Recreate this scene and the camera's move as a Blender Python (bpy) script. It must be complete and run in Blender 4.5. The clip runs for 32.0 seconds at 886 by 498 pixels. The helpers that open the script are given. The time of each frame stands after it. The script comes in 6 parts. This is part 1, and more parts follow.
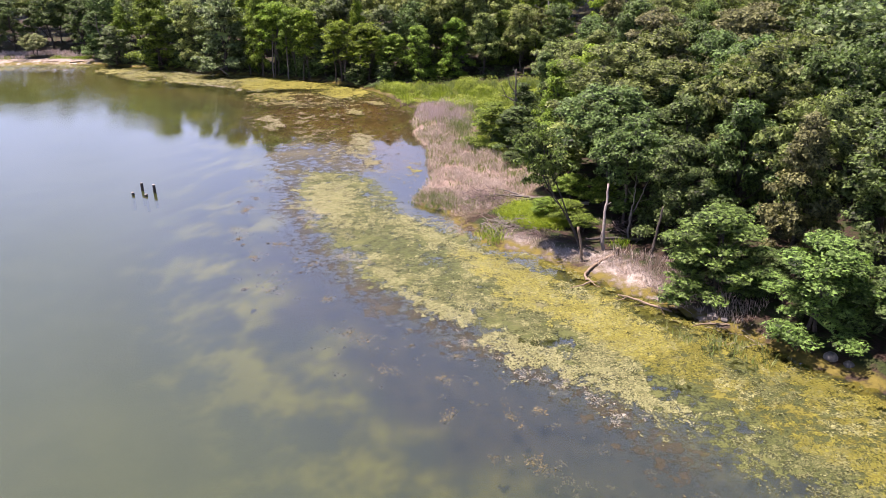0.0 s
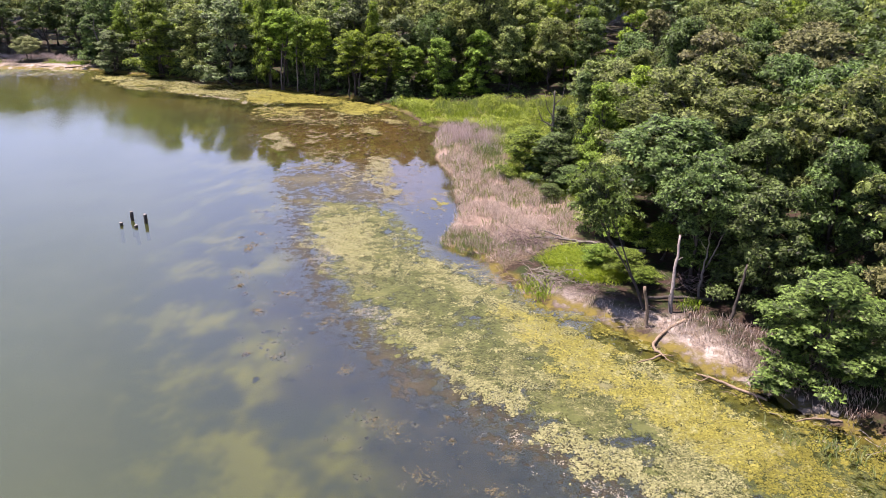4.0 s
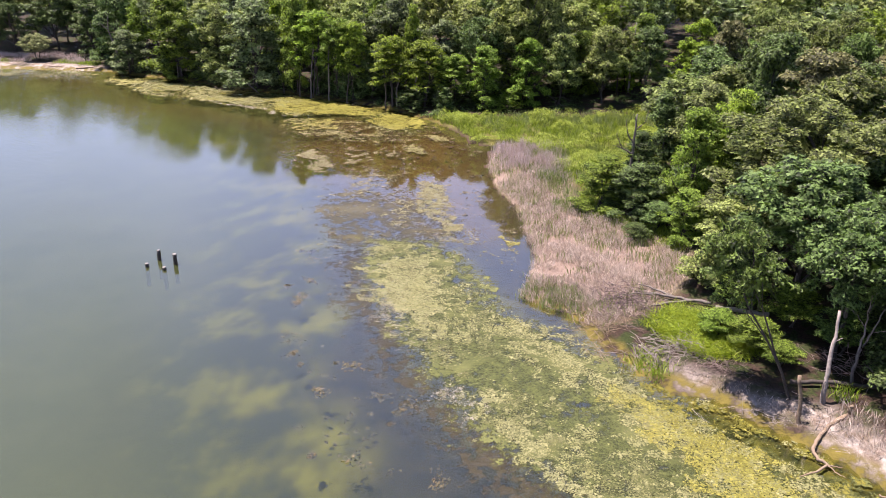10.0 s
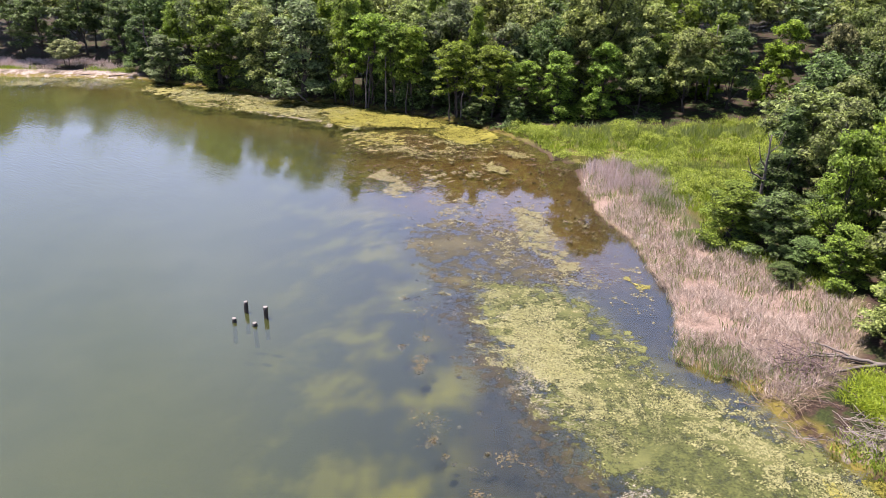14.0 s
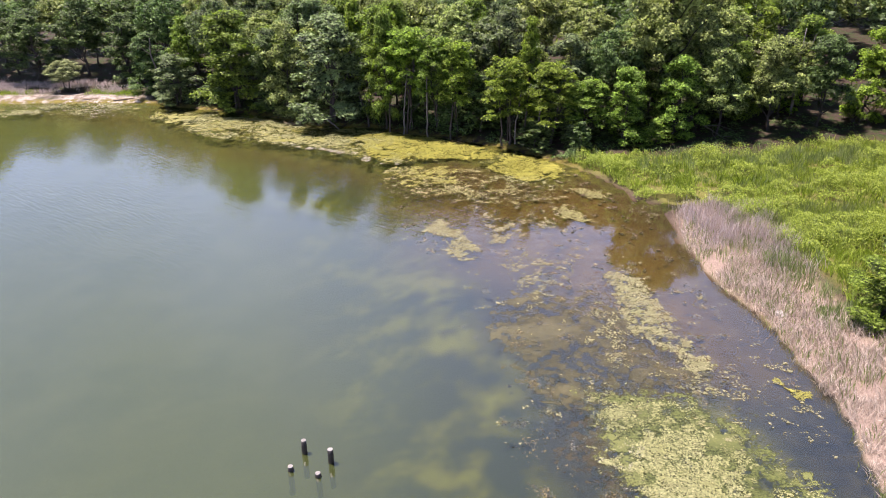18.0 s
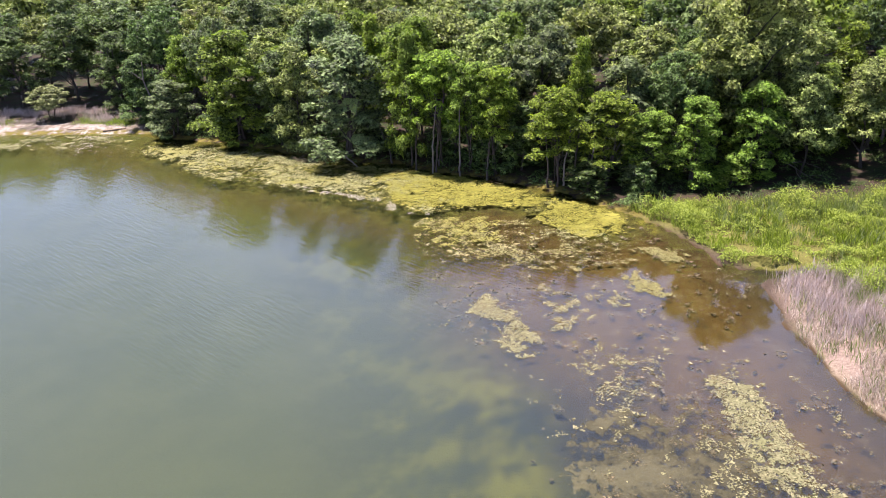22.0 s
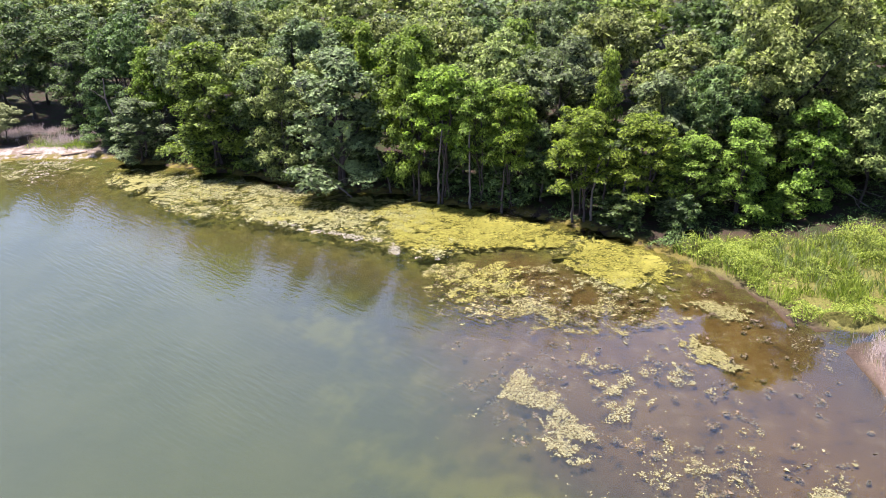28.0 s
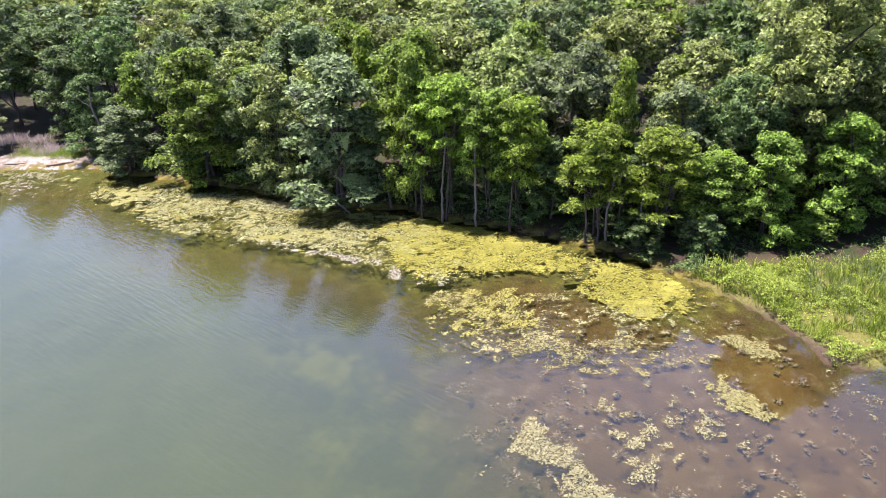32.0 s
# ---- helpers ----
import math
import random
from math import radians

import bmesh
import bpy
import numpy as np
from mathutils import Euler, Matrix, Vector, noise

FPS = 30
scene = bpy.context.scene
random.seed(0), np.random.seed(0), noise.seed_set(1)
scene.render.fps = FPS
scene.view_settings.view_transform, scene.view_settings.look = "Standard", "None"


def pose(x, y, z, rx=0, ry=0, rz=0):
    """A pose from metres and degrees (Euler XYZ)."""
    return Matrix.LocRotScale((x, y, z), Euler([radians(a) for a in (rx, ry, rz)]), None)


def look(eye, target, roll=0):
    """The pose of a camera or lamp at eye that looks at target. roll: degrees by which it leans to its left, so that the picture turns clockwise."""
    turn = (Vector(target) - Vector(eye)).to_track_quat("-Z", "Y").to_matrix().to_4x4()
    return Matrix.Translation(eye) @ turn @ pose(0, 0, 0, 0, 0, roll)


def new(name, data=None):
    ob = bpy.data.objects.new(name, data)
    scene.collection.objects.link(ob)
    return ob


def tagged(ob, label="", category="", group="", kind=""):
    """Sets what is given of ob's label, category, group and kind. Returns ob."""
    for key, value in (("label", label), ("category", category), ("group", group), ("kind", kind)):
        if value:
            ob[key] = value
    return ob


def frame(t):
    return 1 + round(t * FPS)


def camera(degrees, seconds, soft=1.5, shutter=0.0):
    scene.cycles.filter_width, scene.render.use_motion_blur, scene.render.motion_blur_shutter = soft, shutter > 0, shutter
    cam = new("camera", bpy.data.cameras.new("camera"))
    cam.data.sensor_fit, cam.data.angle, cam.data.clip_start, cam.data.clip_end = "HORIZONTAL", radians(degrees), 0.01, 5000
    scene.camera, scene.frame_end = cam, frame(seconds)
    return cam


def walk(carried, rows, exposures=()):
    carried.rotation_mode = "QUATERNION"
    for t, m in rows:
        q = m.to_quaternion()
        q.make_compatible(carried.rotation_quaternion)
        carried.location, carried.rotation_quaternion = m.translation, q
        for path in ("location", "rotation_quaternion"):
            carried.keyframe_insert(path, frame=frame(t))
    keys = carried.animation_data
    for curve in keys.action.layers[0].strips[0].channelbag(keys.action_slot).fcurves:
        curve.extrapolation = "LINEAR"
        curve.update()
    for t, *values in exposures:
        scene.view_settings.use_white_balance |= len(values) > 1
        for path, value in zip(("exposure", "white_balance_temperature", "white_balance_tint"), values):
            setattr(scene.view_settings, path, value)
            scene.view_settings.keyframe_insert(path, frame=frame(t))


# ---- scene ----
cam = camera(60.1, 32.0, 0.6)
PATH = [
    (0, (-0.754, -1.255, 20.365), (-0.723, 0.577, 19.564), -1.0),
    (0.5, (-1.037, -0.09, 20.309), (-1.006, 1.743, 19.509), -0.9),
    (1, (-1.316, 0.983, 20.211), (-1.284, 2.818, 19.416), -0.7),
    (1.5, (-1.553, 2.032, 20.126), (-1.521, 3.868, 19.334), -0.6),
    (2, (-1.764, 3.074, 20.033), (-1.733, 4.911, 19.244), -0.4),
    (2.5, (-1.991, 4.066, 19.95), (-1.96, 5.904, 19.163), -0.2),
    (3, (-2.231, 5.032, 19.859), (-2.2, 6.872, 19.074), -0.0),
    (3.5, (-2.482, 5.933, 19.805), (-2.451, 7.774, 19.023), 0.2),
    (5.5, (-3.483, 9.118, 19.828), (-3.453, 10.958, 19.046), 0.5),
    (6, (-3.739, 9.837, 19.855), (-3.71, 11.677, 19.072), 0.5),
    (6.5, (-4.014, 10.579, 19.891), (-3.988, 12.418, 19.106), 0.5),
    (7, (-4.337, 11.327, 19.912), (-4.31, 13.165, 19.124), 0.6),
    (7.5, (-4.7, 11.993, 19.885), (-4.673, 13.831, 19.097), 0.7),
    (8, (-5.064, 12.636, 19.879), (-5.037, 14.474, 19.091), 0.8),
    (8.5, (-5.507, 13.245, 19.889), (-5.479, 15.083, 19.1), 1.0),
    (9, (-6.035, 13.847, 19.894), (-6.006, 15.684, 19.104), 1.1),
    (9.5, (-6.609, 14.429, 19.903), (-6.58, 16.265, 19.113), 1.3),
    (10, (-7.26, 15.012, 19.925), (-7.232, 16.849, 19.133), 1.3),
    (10.5, (-8.008, 15.619, 19.982), (-7.981, 17.454, 19.186), 1.4),
    (11, (-8.847, 16.198, 20.055), (-8.819, 18.032, 19.258), 1.4),
    (11.5, (-9.737, 16.908, 20.085), (-9.709, 18.741, 19.285), 1.4),
    (12, (-10.748, 17.706, 20.096), (-10.719, 19.537, 19.294), 1.5),
    (12.5, (-11.683, 18.61, 20.087), (-11.654, 20.441, 19.283), 1.3),
    (13, (-12.536, 19.661, 20.099), (-12.509, 21.491, 19.293), 1.2),
    (13.5, (-13.27, 20.823, 20.094), (-13.248, 22.653, 19.286), 1.0),
    (14, (-14.002, 22.078, 20.121), (-13.985, 23.907, 19.312), 0.8),
    (14.5, (-14.67, 23.318, 20.191), (-14.657, 25.146, 19.379), 0.5),
    (16.5, (-16.889, 28.549, 20.951), (-16.884, 30.367, 20.118), -0.4),
    (17, (-17.432, 29.98, 21.056), (-17.428, 31.798, 20.222), -0.5),
    (17.5, (-17.879, 31.497, 21.158), (-17.878, 33.313, 20.321), -0.7),
    (18, (-18.323, 33.126, 21.256), (-18.324, 34.941, 20.415), -0.9),
    (18.5, (-18.641, 34.657, 21.335), (-18.648, 36.47, 20.491), -1.2),
    (19, (-18.946, 36.101, 21.43), (-18.957, 37.914, 20.585), -1.5),
    (19.5, (-19.269, 37.414, 21.53), (-19.282, 39.227, 20.687), -1.5),
    (20, (-19.581, 38.721, 21.571), (-19.594, 40.534, 20.728), -1.6),
    (20.5, (-19.862, 40.099, 21.573), (-19.878, 41.913, 20.731), -1.5),
    (21, (-20.068, 41.448, 21.575), (-20.087, 43.262, 20.732), -1.7),
    (21.5, (-20.267, 42.871, 21.588), (-20.288, 44.684, 20.744), -1.7),
    (22, (-20.497, 44.219, 21.583), (-20.521, 46.031, 20.738), -1.7),
    (22.5, (-20.741, 45.523, 21.572), (-20.766, 47.335, 20.725), -1.7),
    (23, (-21.027, 46.784, 21.546), (-21.051, 48.596, 20.699), -1.6),
    (23.5, (-21.32, 47.998, 21.528), (-21.346, 49.809, 20.679), -1.6),
    (24, (-21.7, 49.163, 21.502), (-21.726, 50.973, 20.652), -1.5),
    (24.5, (-22.081, 50.244, 21.488), (-22.107, 52.055, 20.639), -1.6),
    (26.5, (-22.702, 51.887, 21.442), (-22.671, 53.695, 20.587), -1.7),
    (27, (-22.685, 52.152, 21.448), (-22.654, 53.96, 20.592), -1.7),
    (27.5, (-22.605, 52.491, 21.472), (-22.576, 54.298, 20.615), -1.8),
    (28, (-22.524, 52.909, 21.5), (-22.498, 54.715, 20.641), -1.9),
    (28.5, (-22.419, 53.339, 21.505), (-22.395, 55.145, 20.646), -2.0),
    (29, (-22.344, 53.802, 21.535), (-22.323, 55.607, 20.673), -2.0),
    (29.5, (-22.318, 54.272, 21.579), (-22.298, 56.076, 20.716), -2.1),
    (30, (-22.282, 54.763, 21.623), (-22.264, 56.566, 20.758), -2.2),
    (30.5, (-22.247, 55.296, 21.662), (-22.23, 57.098, 20.794), -2.2),
    (31, (-22.244, 55.833, 21.687), (-22.228, 57.633, 20.817), -2.2),
    (31.5, (-22.29, 56.355, 21.716), (-22.275, 58.154, 20.843), -2.2),
    (32, (-22.384, 56.853, 21.725), (-22.37, 58.651, 20.85), -2.1),
]
walk(cam, [(t, look(eye, target, roll)) for t, eye, target, roll in PATH], [(0, 1.89, 6610, 36), (12, 1.86, 6480, 32), (20, 1.95, 6380, 30), (32, 2.16, 6030, 31)])

# ---- light ----
SUN_HIGH = 71.0
SUN_ROUND = -62.0
world = bpy.data.worlds.new("sky")
scene.world = world
world.use_nodes = True
wn = world.node_tree.nodes
sky = wn.new("ShaderNodeTexSky")
sky.sky_type = "NISHITA"
sky.sun_disc = False
sky.sun_elevation = radians(SUN_HIGH)
sky.sun_rotation = radians(SUN_ROUND)
sky.air_density, sky.dust_density, sky.ozone_density = 1.2, 0.3, 3.0
wn["Background"].inputs["Strength"].default_value = 0.05
way = wn.new("ShaderNodeTexCoord")
veil = wn.new("ShaderNodeTexNoise")
veil.inputs["Scale"].default_value, veil.inputs["Detail"].default_value, veil.inputs["Roughness"].default_value = 1.5, 3.0, 0.5
thin = wn.new("ShaderNodeMapRange")
thin.inputs["From Min"].default_value, thin.inputs["From Max"].default_value = 0.42, 0.64
thin.inputs["To Min"].default_value, thin.inputs["To Max"].default_value = 0.22, 0.68
cloud = wn.new("ShaderNodeMix")
cloud.data_type = "RGBA"
cloud.inputs[7].default_value = (8.6, 11.0, 16.6, 1)
wl = world.node_tree.links
wl.new(way.outputs["Generated"], veil.inputs["Vector"])
wl.new(veil.outputs["Fac"], thin.inputs["Value"])
split = wn.new("ShaderNodeSeparateXYZ")
low = wn.new("ShaderNodeMapRange")
low.inputs["From Min"].default_value, low.inputs["From Max"].default_value = 0.74, 0.10
share = wn.new("ShaderNodeMath")
share.operation = "MULTIPLY"
wl.new(way.outputs["Generated"], split.inputs[0])
wl.new(split.outputs["Z"], low.inputs["Value"])
wl.new(thin.outputs["Result"], share.inputs[0])
wl.new(low.outputs["Result"], share.inputs[1])
wl.new(share.outputs[0], cloud.inputs[0])
wl.new(sky.outputs[0], cloud.inputs[6])
wl.new(cloud.outputs[2], wn["Background"].inputs[0])
sun_data = bpy.data.lights.new("sun", "SUN")
sun_data.energy, sun_data.angle, sun_data.color = 5.0, radians(0.53), (1.0, 0.94, 0.83)
sun = new("sun", sun_data)
far = 200.0
sun.matrix_world = look((far * math.cos(radians(SUN_HIGH)) * math.sin(radians(SUN_ROUND)),
                         far * math.cos(radians(SUN_HIGH)) * math.cos(radians(SUN_ROUND)),
                         far * math.sin(radians(SUN_HIGH))), (0, 0, 0))


# ---- numbers ----
def lattice(ix, iy, seed):
    n = (ix.astype(np.int64) * 374761393 + iy.astype(np.int64) * 668265263 + seed * 974634777) & 0x7FFFFFFF
    n = ((n ^ (n >> 13)) * 1274126177) & 0x7FFFFFFF
    return ((n ^ (n >> 16)) & 0xFFFF) / 65535.0


def vnoise(x, y, seed):
    x, y = np.asarray(x, float), np.asarray(y, float)
    ix, iy = np.floor(x), np.floor(y)
    fx, fy = x - ix, y - iy
    fx, fy = fx * fx * (3 - 2 * fx), fy * fy * (3 - 2 * fy)
    a, b = lattice(ix, iy, seed), lattice(ix + 1, iy, seed)
    c, d = lattice(ix, iy + 1, seed), lattice(ix + 1, iy + 1, seed)
    return (a * (1 - fx) + b * fx) * (1 - fy) + (c * (1 - fx) + d * fx) * fy


def fbm(x, y, size, octaves, seed):
    total, weight, amp = 0.0, 0.0, 1.0
    for k in range(octaves):
        total = total + amp * vnoise(np.asarray(x) / size * 2 ** k + 17.3 * k, np.asarray(y) / size * 2 ** k - 9.1 * k, seed + k)
        weight += amp
        amp *= 0.55
    return total / weight


def smooth(x, a, b):
    t = np.clip((np.asarray(x, float) - a) / (b - a), 0, 1)
    return t * t * (3 - 2 * t)


NEAR_SHORE = [(29, 10), (24, 21), (19.8, 27.5), (17, 31.3), (13.6, 34.6), (10.8, 38.0), (8.5, 41.0), (6.7, 43.2), (4.6, 44.6),
              (2.7, 46.3), (1.3, 49.1), (0.3, 52.4), (-1.9, 54.3), (-1.4, 57.0), (-0.9, 60), (-0.5, 64), (-1.1, 69), (-2.1, 73),
              (-2.3, 79), (-2.5, 83), (-2.0, 84.6), (0.4, 85.3), (2.0, 85.7)]
FAR_SHORE = [(1.8, 86.3), (-0.4, 86.2), (-2.4, 86.6), (-3.9, 87.0), (-4.3, 89.9), (-5.8, 92.9), (-7.4, 95.2), (-9.6, 98.0), (-13.5, 101.3), (-17.2, 104.0), (-20, 105.4),
             (-25, 108.0), (-29.4, 109.0), (-33.1, 111.0), (-37.5, 113.7), (-42, 115.6), (-47.5, 117.7), (-52.5, 120.2), (-60, 120.6),
             (-75, 121), (-100, 118)]
ROUND_LAKE = [(-150, 100), (-210, 40), (-210, -80), (-120, -150), (0, -130), (50, -60), (36, -5)]
LAKE = np.array(NEAR_SHORE + FAR_SHORE + ROUND_LAKE, float)


def line_distance(x, y, pts):
    best = np.full(np.shape(x), 1e9)
    for (ax, ay), (bx, by) in zip(pts[:-1], pts[1:]):
        dx, dy = bx - ax, by - ay
        t = np.clip(((x - ax) * dx + (y - ay) * dy) / (dx * dx + dy * dy), 0, 1)
        best = np.minimum(best, np.hypot(x - ax - t * dx, y - ay - t * dy))
    return best


def inside(x, y, pts):
    hit = np.zeros(np.shape(x), bool)
    for (ax, ay), (bx, by) in zip(pts, np.roll(pts, -1, 0)):
        if ay == by:
            continue
        cross = ((ay > y) != (by > y)) & (x < (bx - ax) * (y - ay) / (by - ay) + ax)
        hit ^= cross
    return hit


def zone(x, y, pts, soft):
    """1 well inside the outline, 0 well outside."""
    pts = np.array(pts, float)
    d = line_distance(x, y, np.vstack([pts, pts[:1]]))
    return smooth(np.where(inside(x, y, pts), d, -d), -soft, soft)


def shore(x, y):
    """Metres from the waterline: above 0 on land, below 0 in the lake."""
    x, y = np.asarray(x, float), np.asarray(y, float)
    d = line_distance(x, y, np.vstack([LAKE, LAKE[:1]]))
    d = np.where(inside(x, y, LAKE), -d, d) + (fbm(x, y, 2.5, 3, 5) - 0.5) * 1.1
    return d + (fbm(x, y, 0.8, 3, 6) - 0.5) * 0.9 * np.exp(-(d / 1.1) ** 2)


MARSH_ROUND = [(-8.5, 97.2), (-3, 99.2), (3, 99.0), (9, 100), (15, 103), (20, 102.5), (22.5, 99), (21.5, 95), (17.4, 86.5), (13, 80.5), (10.5, 76), (9, 73), (5, 70), (4, 76), (2, 84), (-4, 87)]
MARSH = [(-8.5, 96.2), (-3, 97.0), (3, 96.4), (9, 96.6), (15, 98.4), (20, 98.6), (22.5, 97), (21.5, 95), (17.4, 86.5), (13, 80.5), (10.5, 76), (9, 73), (5, 70), (4, 76), (2, 84), (-4, 87)]
CLEARING = [(22.5, 103), (24, 107.5), (29.5, 107), (29.5, 101.5), (25, 100.5)]
CHANNEL = [(-2, 86), (6, 86), (8, 85.5), (13.5, 84.7), (18, 83)]
REEDS = [(-1.6, 83.4), (1, 85.8), (4, 83), (4.2, 77), (3.4, 72), (3.6, 67), (6, 65), (9, 61.5), (9.2, 58.0), (6.5, 54.5), (4.5, 52.5), (1.8, 50.5), (0, 52.5), (-2.2, 54.3), (-1.2, 60), (-1, 68), (-2.6, 76)]
SAND = [(2, 47.2), (3.4, 47.6), (5.6, 45.8), (8.6, 43.6), (10.4, 43.0), (11.5, 40.8), (13.0, 36.8), (14.6, 34.6), (14.2, 34.2), (12.6, 36.4), (8.6, 41.9), (5.1, 44.9)]
BEACH = [(-51.5, 119.5), (-52.5, 122.0), (-60, 123), (-75, 124), (-80, 119), (-60, 119.0)]
GLADE = [(-53, 119), (-54, 125.5), (-62, 128), (-80, 129), (-90, 124), (-84, 118)]


def ground_height(x, y):
    d = shore(x, y)
    land = 0.05 + 0.42 * smooth(d, 0, 2.2) + 0.05 * np.clip(d - 8, 0, 60) + (fbm(x, y, 3.0, 3, 21) - 0.5) * 0.35 * smooth(d, 0.5, 4)
    wet = np.maximum(zone(x, y, MARSH, 1.5), zone(x, y, REEDS, 1.0))
    land = land * (1 - wet) + (0.06 + 0.16 * smooth(d, 0, 1.0) + 0.1 * fbm(x, y, 2.0, 2, 8)) * wet
    flats = smooth(y, 60, 78) * smooth(x, -26, -14)
    bed = -0.10 - (0.95 - 0.78 * flats) * smooth(-d, 0.3, 11) - (1.7 - 1.3 * flats) * smooth(-d, 11, 26) + (fbm(x, y, 4, 3, 33) - 0.5) * 0.25 * smooth(-d, 1, 6)
    return np.where(d > 0, land, np.minimum(bed, -0.06 * smooth(-d, 0, 0.6)))


def gz(x, y):
    return float(ground_height(np.array([x]), np.array([y]))[0])


# ---- mesh tools ----
def fast_mesh(name, verts, faces, materials=(), smooth_faces=False):
    verts, faces = np.asarray(verts, np.float32), np.asarray(faces, np.int32)
    me = bpy.data.meshes.new(name)
    n, k = faces.shape
    me.vertices.add(len(verts))
    me.vertices.foreach_set("co", verts.ravel())
    me.loops.add(n * k)
    me.loops.foreach_set("vertex_index", faces.ravel())
    me.polygons.add(n)
    me.polygons.foreach_set("loop_start", np.arange(0, n * k, k, dtype=np.int32))
    if smooth_faces:
        me.polygons.foreach_set("use_smooth", np.ones(n, bool))
    me.update(calc_edges=True)
    for m in materials:
        me.materials.append(m)
    return me


def put_value(me, name, values):
    a = me.attributes.new(name, "FLOAT", "POINT")
    a.data.foreach_set("value", np.asarray(values, np.float32))


def tube(points, radii, sides=7):
    """Verts and quads of a limb through the points, with a radius at each, closed at the ends by a tight ring."""
    p = np.asarray(points, float)
    r = np.asarray(radii, float)
    p = np.vstack([p[:1], p, p[-1:]])
    r = np.concatenate([[r[0] * 0.05], r, [r[-1] * 0.05]])
    d = np.gradient(p, axis=0)
    d /= np.linalg.norm(d, axis=1, keepdims=True) + 1e-9
    ref = np.where(np.abs(d[:, 2:3]) > 0.8, np.array([[1.0, 0, 0]]), np.array([[0, 0, 1.0]]))
    a = np.cross(d, ref)
    a /= np.linalg.norm(a, axis=1, keepdims=True) + 1e-9
    b = np.cross(d, a)
    t = np.arange(sides) * 2 * math.pi / sides
    ring = np.cos(t)[None, :, None] * a[:, None, :] + np.sin(t)[None, :, None] * b[:, None, :]
    v = (p[:, None, :] + ring * r[:, None, None]).reshape(-1, 3)
    f = []
    for i in range(len(p) - 1):
        for j in range(sides):
            f.append((i * sides + j, i * sides + (j + 1) % sides, (i + 1) * sides + (j + 1) % sides, (i + 1) * sides + j))
    return v, np.array(f, int)


def joined(pieces):
    vs, fs, n = [], [], 0
    for v, f in pieces:
        vs.append(v)
        fs.append(np.asarray(f) + n)
        n += len(v)
    return np.vstack(vs), np.vstack(fs)


def wander(rng, start, end, steps, bend):
    """A crooked line from start to end."""
    s, e = np.asarray(start, float), np.asarray(end, float)
    t = np.linspace(0, 1, steps)[:, None]
    off = np.cumsum(rng.normal(0, 1, (steps, 3)), 0)
    off = off - off[:1] - (off[-1:] - off[:1]) * t
    return s + (e - s) * t + off * bend


def group_of(name, x, y, z, label, category, group="", kind=""):
    ob = new(name)
    ob.matrix_basis = pose(x, y, z)
    return tagged(ob, label, category, group, kind)


def part(name, me, parent, label=""):
    ob = new(name, me)
    ob.parent = parent
    if label:
        tagged(ob, label)
    return ob


# ---- materials ----
class Nodes:
    def __init__(self, name):
        self.mat = bpy.data.materials.new(name)
        self.mat.use_nodes = True
        self.t = self.mat.node_tree
        self.bsdf = self.t.nodes["Principled BSDF"]
        self.out = self.t.nodes["Material Output"]

    def add(self, kind, **values):
        n = self.t.nodes.new(kind)
        for key, v in values.items():
            socket = n.inputs[key.replace("_", " ")]
            self.set(socket, v)
        return n

    def set(self, socket, v):
        if isinstance(v, bpy.types.NodeSocket):
            self.t.links.new(v, socket)
        elif isinstance(v, (tuple, list)) and len(v) == 3 and socket.type == "RGBA":
            socket.default_value = (*v, 1)
        else:
            socket.default_value = v

    def coords(self):
        return self.add("ShaderNodeTexCoord").outputs["Object"]

    def place(self):
        return self.add("ShaderNodeNewGeometry").outputs["Position"]

    def noise(self, vector, scale, detail=4.0, rough=0.6):
        return self.add("ShaderNodeTexNoise", Vector=vector, Scale=scale, Detail=detail, Roughness=rough).outputs["Fac"]

    def ramp(self, fac, *stops):
        n = self.add("ShaderNodeValToRGB", Fac=fac)
        els = n.color_ramp.elements
        while len(els) < len(stops):
            els.new(0.5)
        for e, (at, c) in zip(els, stops):
            e.position, e.color = at, (*c, 1) if len(c) == 3 else c
        return n.outputs["Color"]

    def step(self, value, a, b):
        n = self.add("ShaderNodeMapRange")
        n.interpolation_type = "SMOOTHSTEP"
        self.set(n.inputs["Value"], value)
        n.inputs["From Min"].default_value, n.inputs["From Max"].default_value = a, b
        return n.outputs["Result"]

    def mix(self, fac, a, b, blend="MIX"):
        n = self.t.nodes.new("ShaderNodeMix")
        n.data_type, n.blend_type = "RGBA", blend
        self.set(n.inputs[0], fac)
        self.set(n.inputs[6], a)
        self.set(n.inputs[7], b)
        return n.outputs[2]

    def math(self, op, a, b):
        n = self.t.nodes.new("ShaderNodeMath")
        n.operation = op
        self.set(n.inputs[0], a)
        self.set(n.inputs[1], b)
        return n.outputs[0]

    def value(self, name):
        n = self.t.nodes.new("ShaderNodeAttribute")
        n.attribute_name = name
        return n.outputs["Fac"]

    def bump(self, height, strength, distance):
        return self.add("ShaderNodeBump", Height=height, Strength=strength, Distance=distance).outputs["Normal"]


